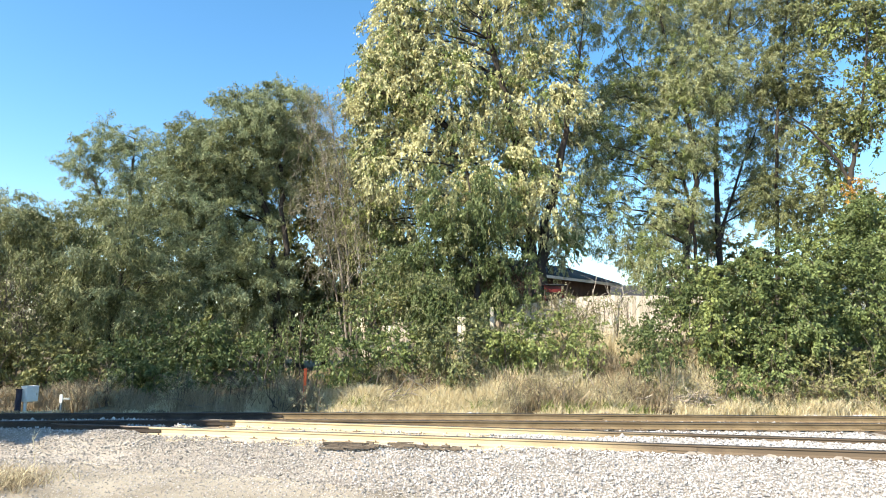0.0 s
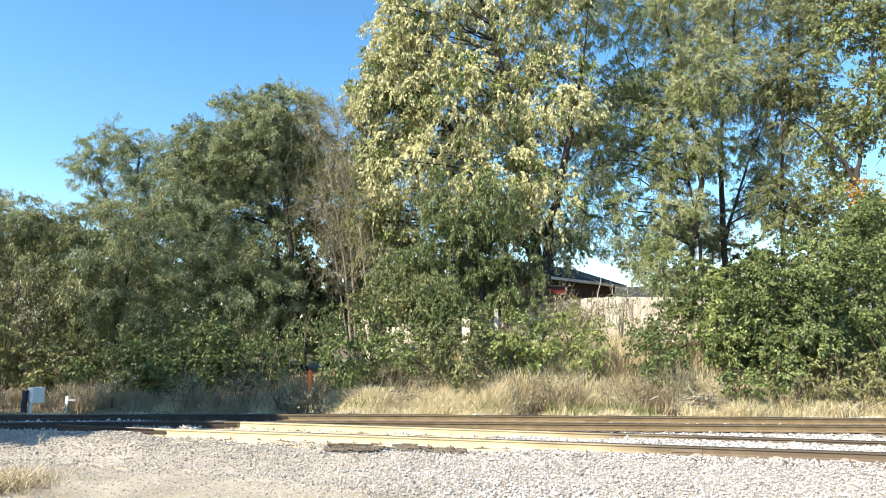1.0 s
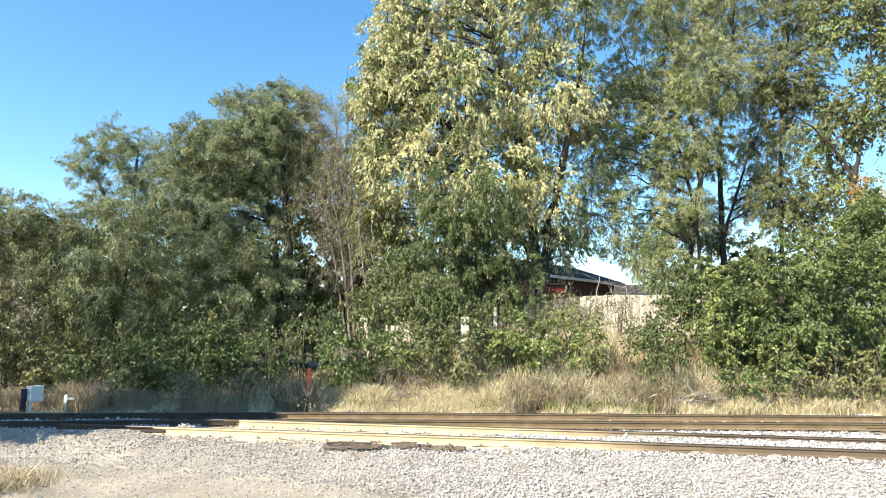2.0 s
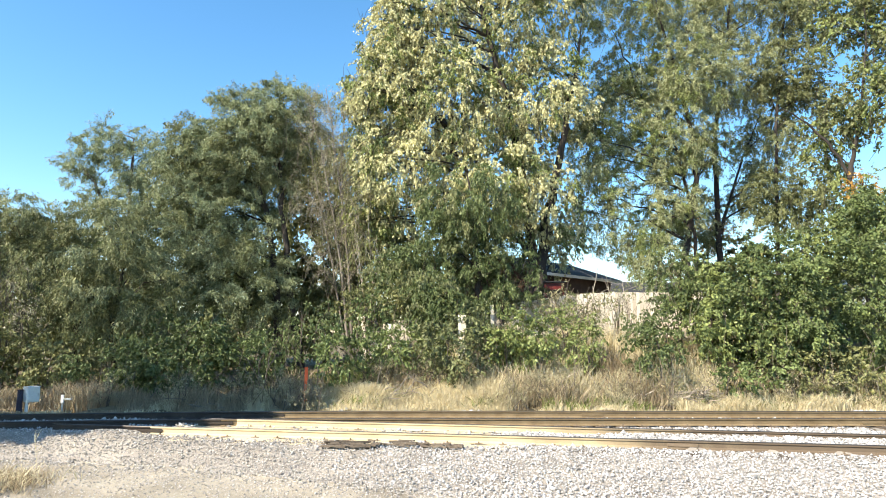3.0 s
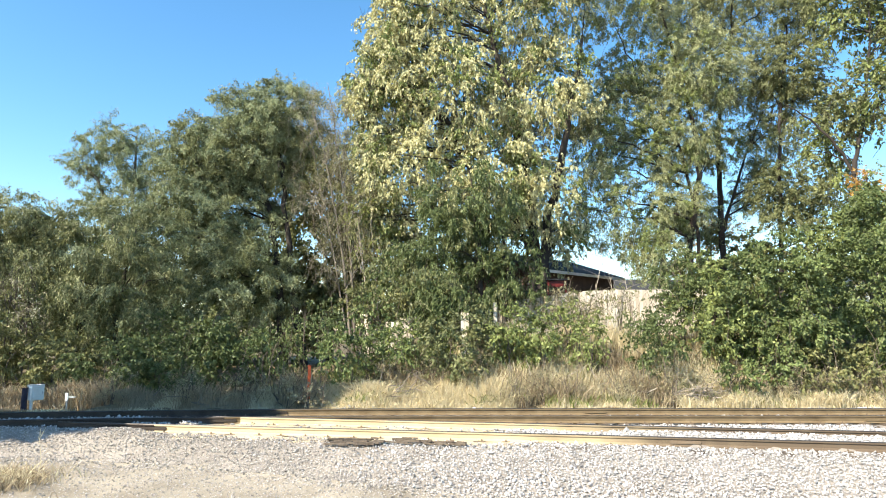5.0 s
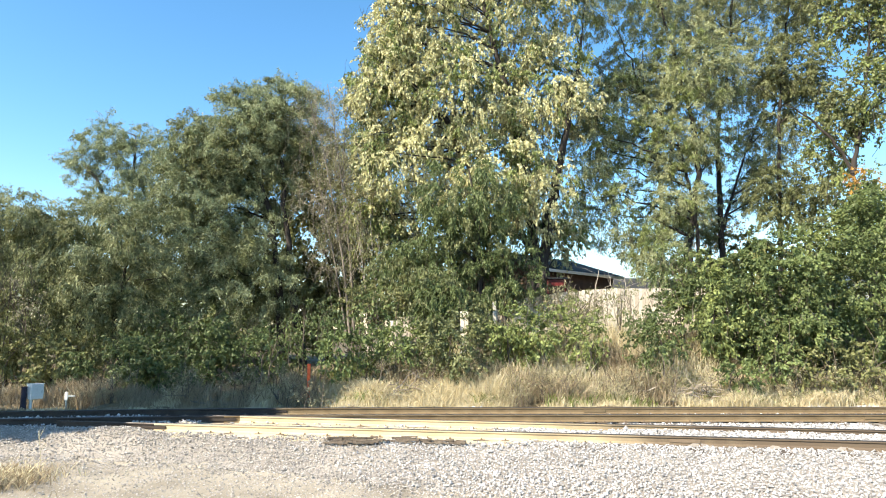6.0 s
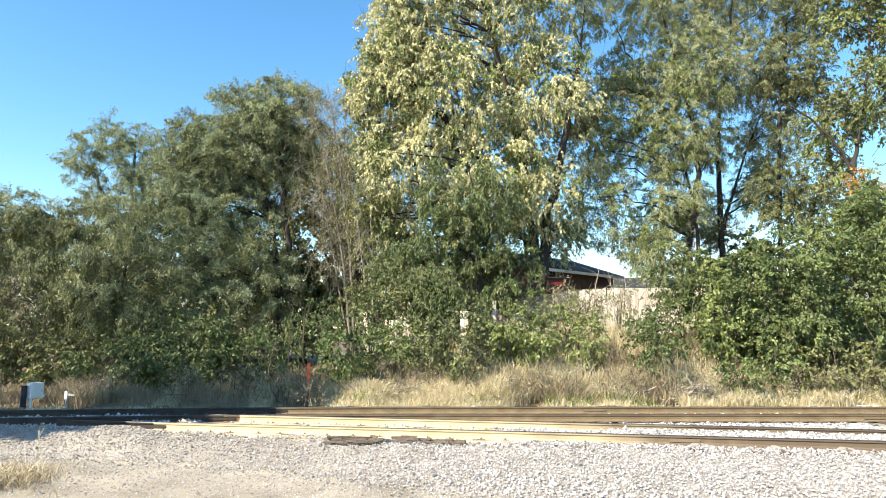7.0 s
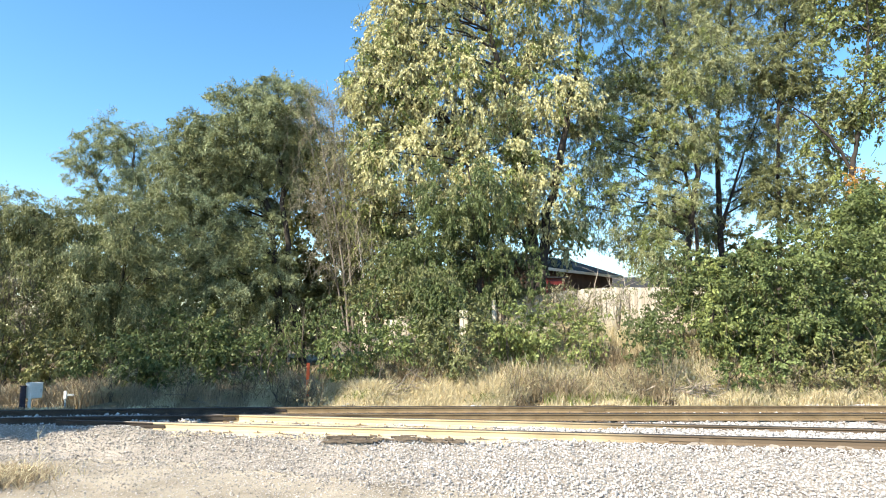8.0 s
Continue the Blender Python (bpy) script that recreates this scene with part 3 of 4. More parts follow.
plant("cottonwood", (4.38, 30.00, 2.10), [([(4.38, 30.00, 2.10), (4.81, 30.00, 6.40), (5.97, 30.00, 11.98), (6.94, 30.00, 16.93)], 0.34), ([(4.12, 30.00, 2.10), (4.37, 30.00, 7.22), (3.23, 30.00, 13.41), (1.87, 30.00, 18.72), (1.32, 30.00, 22.38)], 0.27), ([(4.21, 30.00, 6.13), (2.62, 30.00, 9.16), (0.44, 30.00, 12.26)], 0.13)],
      [(-2.42, 30.00, 14.61, 2.30, 2.00, 2.91), (-0.54, 30.00, 19.07, 2.70, 2.40, 3.62), (4.16, 30.00, 19.68, 3.13, 2.60, 3.94), (-2.60, 30.00, 17.50, 1.50, 1.60, 2.00), (-3.80, 30.00, 14.20, 1.10, 1.30, 1.90), (4.10, 30.00, 11.40, 1.30, 1.30, 1.40), (0.44, 29.50, 13.55, 2.74, 2.40, 3.13), (4.90, 30.00, 14.03, 2.79, 2.20, 2.90), (-2.20, 29.50, 10.04, 2.09, 2.00, 2.90), (2.01, 29.00, 9.09, 2.64, 2.00, 2.56), (4.80, 30.00, 8.62, 1.91, 1.60, 2.22), (-3.89, 30.50, 11.29, 1.26, 1.40, 2.02), (-3.17, 30.00, 7.78, 1.43, 1.30, 1.38), (5.90, 31.00, 6.82, 1.12, 1.20, 1.41)],
      LEAF_YELLOW, DARKBARK, "huge yellowing cottonwood with broad pale leaves", "tree", leaf=(0.145, 0.5), droop=0.7, density=1350, seed=15, group=WILD, gaps=-0.24, limbs=10, twigs=110, sway=0.045, spray=0.25, second=LEAF_MIXED, mix=0.28)
plant("drooping_tree", (1.51, 26.00, 1.93), [([(1.51, 26.00, 1.93), (1.54, 26.00, 5.39), (1.09, 26.00, 8.98)], 0.16), ([(2.43, 26.00, 2.03), (2.71, 26.00, 4.92), (2.26, 26.00, 7.05)], 0.12)],
      [(0.97, 26.00, 7.81, 1.89, 1.80, 1.95), (-0.09, 26.00, 4.82, 1.86, 1.80, 1.99), (2.61, 26.00, 4.58, 1.54, 1.60, 1.75), (0.40, 24.60, 3.10, 1.50, 1.20, 1.40), (-2.03, 27.00, 4.42, 1.45, 1.50, 1.57)],
      LEAF_WILLOW, DARKBARK, "dark green tree with drooping feathery boughs", "tree", second=LEAF_DARK, mix=0.8, fuzz=0.16, droop=0.75, leaf=(0.12, 0.42), seed=16, group=WILD, density=2800, gaps=-0.32, slim=True)
plant("locust_tree", (12.42, 32.00, 2.10), [([(12.42, 32.00, 2.10), (12.64, 32.00, 6.96), (13.36, 32.00, 12.01), (12.17, 32.00, 16.95), (11.16, 32.00, 21.75)], 0.21), ([(12.84, 32.00, 2.10), (13.05, 32.00, 7.55), (12.25, 32.00, 12.32), (10.30, 32.00, 15.08)], 0.12)],
      [(8.75, 32.00, 13.26, 1.48, 1.80, 2.75), (11.67, 32.00, 12.49, 2.36, 2.00, 2.58), (10.74, 32.00, 20.20, 1.81, 2.00, 2.60), (9.60, 32.00, 15.90, 1.50, 1.40, 1.30), (11.40, 32.40, 15.40, 1.20, 1.20, 1.20), (13.20, 31.50, 16.00, 2.20, 1.80, 2.50), (8.32, 31.50, 8.50, 1.57, 1.50, 2.18), (11.65, 32.00, 8.74, 1.89, 1.60, 2.07), (7.68, 31.00, 19.92, 1.32, 1.80, 3.12), (7.50, 31.00, 11.29, 1.07, 1.30, 2.19), (13.99, 33.00, 12.32, 1.67, 1.40, 1.56), (10.41, 30.00, 5.86, 1.21, 1.20, 1.36), (9.65, 31.00, 6.19, 0.98, 1.00, 1.05)],
      LEAF_GREYGREEN, DARKBARK, "tall airy tree with dark trunk and small green leaves", "tree", droop=0.45, leaf=(0.105, 0.40), density=2900, fuzz=0.17, seed=17, group=WILD, second=LEAF_MIXED, mix=0.3, twigs=60, gaps=-0.42, sway=0.045, slim=True)
plant("locust_tree", (14.72, 34.00, 2.10), [([(14.72, 34.00, 2.10), (15.15, 34.00, 7.87), (15.11, 34.00, 12.30), (16.13, 34.00, 18.20), (16.76, 34.00, 23.65)], 0.2), ([(15.24, 34.00, 7.87), (16.72, 34.00, 11.97), (18.53, 34.00, 15.87)], 0.09)],
      [(16.36, 34.00, 16.72, 3.17, 2.20, 2.48), (17.44, 34.00, 21.44, 3.06, 2.20, 2.91), (18.03, 34.00, 12.95, 1.88, 1.60, 1.94), (14.29, 35.00, 8.52, 1.74, 1.40, 1.77), (14.42, 35.00, 21.12, 2.32, 1.80, 2.80), (18.40, 36.00, 10.53, 1.80, 1.20, 1.67)],
      LEAF_GREYGREEN, DARKBARK, "tall thin-crowned tree with sky showing between leaves", "tree", droop=0.45, leaf=(0.105, 0.40), density=2700, fuzz=0.17, seed=18, group=WILD, second=LEAF_WILLOW, mix=0.35, twigs=60, gaps=-0.34, sway=0.045, slim=True)
plant("locust_tree", (17.31, 33.00, 2.10), [([(17.46, 33.00, 2.10), (17.74, 33.00, 7.10), (18.08, 33.00, 13.26), (18.99, 33.00, 19.04), (19.44, 33.00, 23.37)], 0.14)],
      [(17.33, 32.00, 8.96, 1.74, 1.40, 2.00), (19.85, 33.00, 20.22, 1.56, 1.60, 2.81), (19.59, 34.00, 15.23, 1.74, 1.50, 2.30), (19.00, 33.00, 16.60, 1.90, 1.40, 1.90), (19.38, 32.00, 9.18, 1.46, 1.30, 2.22)],
      LEAF_WILLOW, DARKBARK, "narrow tree with a dark low bough of leaves", "tree", droop=0.4, leaf=(0.118, 0.44), density=2200, seed=19, group=WILD, gaps=-0.3, sway=0.045, slim=True)
plant("mulberry_tree", (18.09, 27.00, 2.10), [([(18.21, 27.00, 2.10), (18.45, 27.00, 6.73), (17.76, 27.00, 9.74), (16.35, 27.00, 11.40), (15.16, 27.00, 12.18)], 0.12), ([(17.92, 27.00, 9.23), (18.62, 27.00, 11.79), (19.18, 27.00, 15.47), (19.20, 27.00, 18.72)], 0.09)],
      [(19.20, 27.00, 12.71, 1.75, 1.60, 1.96), (18.95, 28.00, 17.37, 1.59, 1.60, 2.52), (20.65, 27.00, 16.30, 1.66, 1.50, 2.42), (17.81, 28.00, 11.10, 1.16, 1.20, 2.39)],
      LEAF_WILLOW, DARKBARK, "leaning tree with broad leaves at the edge", "tree", second=LEAF_MIXED, mix=0.4, droop=0.3, leaf=(0.145, 0.6), density=1050, seed=20, group=WILD, twigs=70, gaps=-0.24, limbs=10, sway=0.045)
plant("orange_tree", (18.60, 26.20, 2.10), [([(18.60, 26.20, 2.10), (18.45, 26.20, 5.6), (18.25, 26.20, 8.6)], 0.09)],
      [(18.25, 26.20, 8.30, 1.10, 0.90, 1.05), (18.90, 26.00, 7.20, 0.90, 0.80, 0.90)], LEAF_ORANGE, DARKBARK, "small tree in orange autumn colour", "tree", density=1500, leaf=(0.11, 0.5), seed=21, group=WILD, gaps=-0.2, second=LEAF_MIXED, mix=0.5)
plant("orange_tree", (17.41, 42.00, 2.10), [([(17.41, 42.00, 2.10), (17.72, 42.00, 6.12), (17.94, 42.00, 8.90)], 0.12)],
      [(18.10, 42.00, 8.90, 1.60, 2.00, 1.25)], LEAF_ORANGE, DARKBARK, "low tree in orange autumn colour behind the trunks", "tree", density=690, seed=22, group=WILD, slim=True)
# the darker wood behind
FAR = "wood behind the bank"
for k, (lobes, base, leafmat) in enumerate([
        ([(-26.40, 38.00, 4.44, 4.24, 3.00, 3.39), (-21.03, 39.00, 4.85, 4.18, 3.00, 3.83)], (-24.22, 38.00, 0.35), LEAF_DARK),
        ([(-15.92, 36.00, 2.40, 4.31, 2.00, 2.53), (-14.22, 38.00, 4.79, 3.90, 3.00, 3.73), (-9.88, 39.00, 4.49, 3.48, 3.00, 3.48)], (-12.84, 38.00, 0.35), LEAF_DARK),
        ([(-8.04, 37.00, 10.11, 2.52, 2.00, 3.77), (-7.19, 36.00, 4.16, 2.57, 1.80, 2.72), (-5.24, 37.50, 9.52, 2.38, 2.00, 3.80)], (-6.73, 37.50, 0.49), LEAF_OLIVE),
        ([(-4.22, 38.00, 5.82, 3.40, 3.00, 4.10), (0.54, 38.00, 4.77, 3.39, 3.00, 3.05)], (-2.81, 38.00, 1.16), LEAF_OLIVE),
        ([(13.81, 34.00, 3.90, 2.73, 2.00, 2.42), (16.60, 35.00, 6.40, 2.00, 1.50, 1.40), (18.92, 35.00, 4.27, 2.81, 2.00, 2.81), (23.74, 35.00, 4.11, 2.96, 2.00, 2.65)], (17.44, 35.00, 2.10), LEAF_OLIVE)]):
    plant("background_tree", base, [([base, (base[0] + 0.3, base[1], base[2] + 5)], 0.2)], lobes, leafmat, DARKBARK,
          "dense dark tree standing behind the others", "tree", density=400, slim=True, leaf=(0.28, 0.6), seed=30 + k, spray=0.5, gaps=-0.50, group=FAR, limbs=3, sway=0)
for k, (lobes, base, leafmat, thick) in enumerate([
        ([(-2.30, 34.00, 15.6, 2.40, 1.50, 4.4), (1.20, 34.00, 16.2, 2.80, 1.60, 5.0), (4.40, 34.00, 14.6, 2.00, 1.50, 4.6), (1.00, 33.50, 9.4, 3.00, 1.40, 2.8)], (1.20, 34.00, 2.00), LEAF_TAN, 270),
        ([(12.80, 36.00, 15.4, 2.90, 1.50, 4.2)], (12.40, 36.00, 2.10), LEAF_GREYGREEN, 160)]):
    plant("background_tree", base, [([base, (base[0] + 0.3, base[1], base[2] + 7), (base[0] - 0.2, base[1], base[2] + 15)], 0.18)], lobes, leafmat, DARKBARK,
          "airy thin-leaved tree standing behind the tall crowns", "tree", density=thick, slim=True, leaf=(0.20, 0.5), seed=46 + k, spray=0.42, gaps=-0.45, group=FAR, limbs=8, twigs=90, twig=0.9, sway=0)
# trees on the near side, out of view, that shade the west end of the tracks and the foot of the willow
plant("roadside_tree", (-17.2, 11.3, -0.4), [([(-17.2, 11.3, -0.4), (-17.1, 11.3, 6), (-17.7, 11.0, 14)], 0.35)],
      [(-16.9, 12.2, 6.0, 2.3, 2.3, 2.1), (-15.9, 11.8, 7.5, 2.2, 2.2, 2.0), (-16.0, 11.0, 9.0, 2.2, 2.2, 2.0), (-17.5, 11.5, 11.6, 1.8, 1.8, 1.8), (-17.7, 10.7, 14.0, 1.2, 1.2, 1.1), (-18.6, 12.3, 6.4, 2.2, 2.2, 2.0), (-19.0, 12.6, 10.8, 1.5, 1.5, 1.4)],
      LEAF_WILLOW, BARK, "tree beside the lane shading the tracks", "tree", density=1150, slim=True, leaf=(0.36, 0.6), spray=0.20, seed=40, gaps=-0.9, sway=0)
plant("roadside_tree", (-21.6, 16.2, -0.2), [([(-21.6, 16.2, -0.2), (-21.4, 16.3, 7), (-21.1, 16.0, 15)], 0.32)],
      [(-21.8, 16.7, 14.9, 2.3, 2.2, 2.3), (-20.4, 15.0, 14.6, 1.9, 1.9, 2.0), (-20.7, 14.2, 9.2, 1.6, 1.5, 1.4), (-19.8, 12.9, 10.8, 1.8, 1.8, 1.7)],
      LEAF_WILLOW, BARK, "tall tree at the west end of the bank", "tree", density=60, slim=True, leaf=(0.25, 0.6), spray=0.6, seed=41, gaps=-0.4, sway=0)

plant("roadside_tree", (-19.6, 21.4, -0.1), [([(-19.6, 21.4, -0.1), (-19.5, 21.4, 8), (-19.2, 21.2, 16)], 0.3)],
      [(-19.4, 21.4, 16.4, 2.1, 2.0, 2.0), (-18.5, 20.6, 15.2, 1.6, 1.6, 1.6)],
      LEAF_WILLOW, BARK, "tall tree standing west of the willow", "tree", density=60, slim=True, leaf=(0.20, 0.6), spray=0.6, seed=43, gaps=-0.5, sway=0)

# ---- shrubs ----
SHRUBS = "shrubs on the bank"


def shrub(x, y, lobes, material, label, seed, **more):
    z = float(ground_z(x, y))
    stems = []
    rng = random.Random(seed)
    for lobe in lobes:
        for _ in range(2):
            px = lobe[0] + rng.uniform(-0.4, 0.4) * lobe[3]
            py = lobe[1] + rng.uniform(-0.3, 0.3) * lobe[4]
            stems.append(([(px, py, float(ground_z(px, py))), (px + rng.uniform(-0.2, 0.2), py, lobe[2] - 0.2), (lobe[0] + rng.uniform(-0.6, 0.6) * lobe[3], py, lobe[2] + lobe[5] * 0.5)], 0.03))
    given = dict(leaf=(0.118, 0.56), density=1650, droop=0.25, spray=0.24, gaps=-0.32, limbs=3, twigs=16, sway=0.012, group=SHRUBS)
    given.update(more)
    plant("shrub", (x, y, z), stems, lobes, material, BARK, label, "shrub", seed=seed, **given)


BIG = dict(leaf=(0.125, 0.56), spray=0.30, fuzz=0.15, density=2100, gaps=-0.16, second=LEAF_DARK, mix=0.35)
shrub(11.80, 22.5, [(11.98, 22.50, 3.87, 1.81, 1.50, 1.89), (12.11, 22.00, 2.48, 1.46, 1.20, 1.45)], LEAF_GREEN, "large leafy green bush sunlit on the bank", 51, **BIG)
shrub(14.77, 22.8, [(15.17, 22.80, 3.60, 1.83, 1.50, 2.03), (16.59, 23.50, 6.18, 1.59, 1.50, 1.72)], LEAF_GREEN, "large leafy bush with yellowing tips", 52, **BIG)
shrub(9.03, 22.5, [(9.57, 22.50, 2.98, 1.15, 1.00, 1.59), (9.73, 23.50, 3.94, 0.89, 1.00, 1.16), (10.90, 22.30, 2.20, 0.90, 0.80, 0.95)], LEAF_MIXED, "yellow-green bush with hanging leaf sprays", 53, **BIG)
shrub(6.96, 21.6, [(7.08, 21.60, 1.95, 0.86, 0.90, 0.99)], LEAF_DARK, "dense dark green bush above the dry grass", 54, leaf=(0.12, 0.5), density=1500, gaps=-0.6)
shrub(9.72, 20.6, [(9.45, 20.60, 0.72, 0.45, 0.50, 0.58), (10.92, 21.20, 1.27, 0.70, 0.60, 0.65)], LEAF_GREEN, "low green bush among dry grass", 55)
shrub(12.99, 21.2, [(12.24, 21.20, 1.26, 1.12, 0.80, 0.92), (14.47, 21.20, 1.08, 1.49, 0.80, 0.92)], LEAF_OLIVE, "low olive bush at the bank's foot", 56)
shrub(2.89, 22.5, [(2.91, 22.50, 2.10, 1.39, 0.90, 0.91)], LEAF_MIXED, "yellow-green bush on the slope", 57)
shrub(5.07, 22.5, [(5.09, 22.50, 1.93, 0.80, 0.80, 0.94), (4.29, 23.50, 2.38, 0.73, 0.70, 1.24)], LEAF_MIXED, "weedy yellow-green bush before the fence", 58, density=1000, gaps=-0.3)
shrub(-3.48, 21.5, [(-3.35, 21.50, 1.74, 0.90, 0.80, 0.78)], LEAF_GREEN, "bright green bush in the sun", 59)
shrub(-6.08, 22.0, [(-6.00, 22.00, 1.60, 1.07, 0.90, 0.86)], LEAF_GREEN, "green bush below the trees", 60, leaf=(0.1, 0.45), density=800)
shrub(-4.64, 23.0, [(-4.67, 23.00, 2.58, 1.12, 1.00, 1.01)], LEAF_DARK, "dark bush below the pale stems", 68, leaf=(0.1, 0.4), density=800)
shrub(-1.66, 22.5, [(-1.77, 22.50, 1.59, 1.29, 0.90, 0.98), (-2.64, 24.00, 2.80, 0.85, 0.80, 0.85)], LEAF_GREEN, "green weedy bush on the slope", 61, density=920)
shrub(0.31, 22.0, [(0.31, 22.00, 1.72, 1.36, 0.90, 1.04), (1.14, 23.00, 2.58, 0.82, 0.80, 0.81)], LEAF_WILLOW, "grey-green leafy bush on the slope", 62)
shrub(-1.81, 24.5, [(-2.76, 25.00, 3.37, 1.34, 0.80, 0.78)], LEAF_OLIVE, "olive thicket under the trees", 63)
shrub(-14.66, 23.0, [(-15.69, 23.00, 1.38, 1.42, 1.20, 1.40), (-13.75, 23.00, 1.17, 1.32, 1.00, 1.20)], LEAF_OLIVE, "olive thicket beneath the willow", 64)
shrub(-10.97, 22.5, [(-11.56, 22.50, 1.10, 1.19, 1.00, 1.07), (-9.98, 22.50, 1.10, 1.19, 1.00, 1.07)], LEAF_DARK, "dark thicket in the shade", 65)
shrub(-8.20, 22.5, [(-8.11, 22.50, 1.44, 1.29, 1.00, 1.32)], LEAF_DARK, "dark green thicket in the shade", 66)
shrub(8.23, 23.6, [(8.52, 23.60, 4.32, 0.79, 0.80, 1.22), (8.16, 23.40, 2.48, 0.78, 0.70, 1.13)], LEAF_DARK, "tall dark green bush standing against the fence", 70, density=1300, leaf=(0.12, 0.45), gaps=-0.4)
shrub(5.79, 25.2, [(5.63, 25.20, 3.21, 0.78, 0.50, 0.84)], LEAF_OLIVE, "thin olive brush along the pale fence", 71, density=1150, leaf=(0.09, 0.4), twigs=60)
shrub(7.03, 24.5, [(6.94, 24.50, 3.24, 0.60, 0.60, 0.87)], LEAF_OLIVE, "sparse creeper against the fence", 67, density=800, leaf=(0.09, 0.4), twigs=60)

shrub(-1.45, 22.8, [(-1.45, 22.80, 1.75, 1.20, 0.50, 0.68)], LEAF_MIXED, "yellow-green weeds hiding the old fence boards", 73, density=1900)
shrub(-7.60, 23.6, [(-6.60, 23.60, 1.30, 1.40, 0.80, 1.20), (-8.90, 23.80, 1.50, 1.40, 0.80, 1.30), (-10.8, 24.2, 1.60, 1.40, 0.80, 1.40)], LEAF_DARK, "dark tangled thicket under the tall trees", 74, density=1900, second=LEAF_OLIVE, mix=0.25, twigs=60)
shrub(15.80, 24.8, [(15.00, 24.60, 5.70, 1.25, 0.90, 1.20), (17.20, 25.40, 6.90, 1.20, 0.90, 1.20)], LEAF_DARK, "tall dark bush below the leaning tree", 75, density=1500, second=LEAF_MIXED, mix=0.3)
shrub(-16.10, 24.0, [(-16.30, 24.00, 3.80, 0.95, 0.80, 1.10), (-15.60, 23.80, 2.70, 0.70, 0.70, 0.80)], LEAF_TAN, "withered brown bush before the willow", 72, density=700, leaf=(0.09, 0.42), second=LEAF_OLIVE, mix=0.4, twigs=60)

WEEDS = "dry weeds on the bank"
for k, (px, py, w, h) in enumerate([(2.20, 20.70, 0.73, 0.74), (3.24, 20.90, 0.55, 1.06), (4.12, 20.70, 0.55, 0.96), (5.12, 20.70, 0.73, 0.74), (6.18, 20.90, 0.55, 1.05), (7.22, 20.70, 0.55, 0.96), (8.31, 20.70, 0.55, 0.96), (-1.81, 21.90, 0.55, 1.06), (-2.58, 21.90, 0.55, 1.06), (-0.46, 21.90, 0.55, 1.06), (1.08, 21.90, 0.55, 1.06), (11.22, 20.70, 0.55, 0.96), (12.32, 20.70, 0.55, 0.96), (13.78, 20.70, 0.55, 0.96), (-6.45, 20.70, 0.55, 0.97), (-8.27, 20.70, 0.55, 0.97), (-5.22, 20.90, 0.55, 1.06), (-10.64, 20.70, 0.55, 0.97), (-4.17, 20.05, 0.5, 0.8), (-4.9, 20.2, 0.5, 0.7), (-4.28, 20.32, 0.45, 0.8)]):
    z = float(ground_z(px, py))
    plant("dry_weed", (px, py, z), [([(px, py, z), (px + 0.05, py, z + 0.4), (px - 0.05, py, z + h)], 0.015)], [(px, py, z + h * 0.55, w, 0.5, h * 0.5)],
          LEAF_WEED, BARK, "bushy withered grey-brown weed in the grass", "weed", density=3200, leaf=(0.06, 0.3), spray=0.2, seed=90 + k, gaps=-0.3, limbs=3, twigs=60, twig=0.3, slim=True, sway=0.008, group=WEEDS, droop=-0.3)

shrub(5.66, 25.6, [(5.40, 25.50, 2.83, 0.85, 0.40, 0.90), (4.60, 25.60, 3.40, 0.60, 0.40, 0.80)], LEAF_WEED, "creeper and weeds grown over the fence", 69, density=1100, leaf=(0.09, 0.4), twigs=70)

# ---- grasses ----


def grass(name, spots, tall, material, label, seed, lean=0.25, wide=0.0085, clump=5):
    """Upright tapering blades in tufts."""
    rng = np.random.default_rng(seed)
    n = len(spots) * clump
    xy = np.repeat(spots, clump, 0) + rng.normal(0, 0.06, (n, 2))
    h = np.repeat(tall(spots[:, 0], spots[:, 1]), clump) * rng.uniform(0.45, 1.15, n)
    root = np.stack([xy[:, 0], xy[:, 1], ground_z(xy[:, 0], xy[:, 1]) - 0.02], 1)
    out = rng.normal(0, lean, (n, 2))
    mid = root + np.stack([out[:, 0] * h * 0.35, out[:, 1] * h * 0.35, h * 0.6], 1)
    tip = root + np.stack([out[:, 0] * h, out[:, 1] * h, h], 1)
    a = rng.uniform(0, 3.14, n)
    w = np.stack([np.cos(a), np.sin(a), 0 * a], 1) * (wide * rng.uniform(0.6, 1.5, n))[:, None]
    v = np.stack([root - w, root + w, mid + w * 0.9, mid - w * 0.9, tip + w * 0.5, tip - w * 0.5], 1).reshape(-1, 3)
    b = np.arange(n)[:, None] * 6
    f = np.concatenate([b + (0, 1, 2, 3), b + (3, 2, 4, 5)])
    return tagged(new(name, mesh_of(name, v, f, material)), label, "grass", kind="stuff")


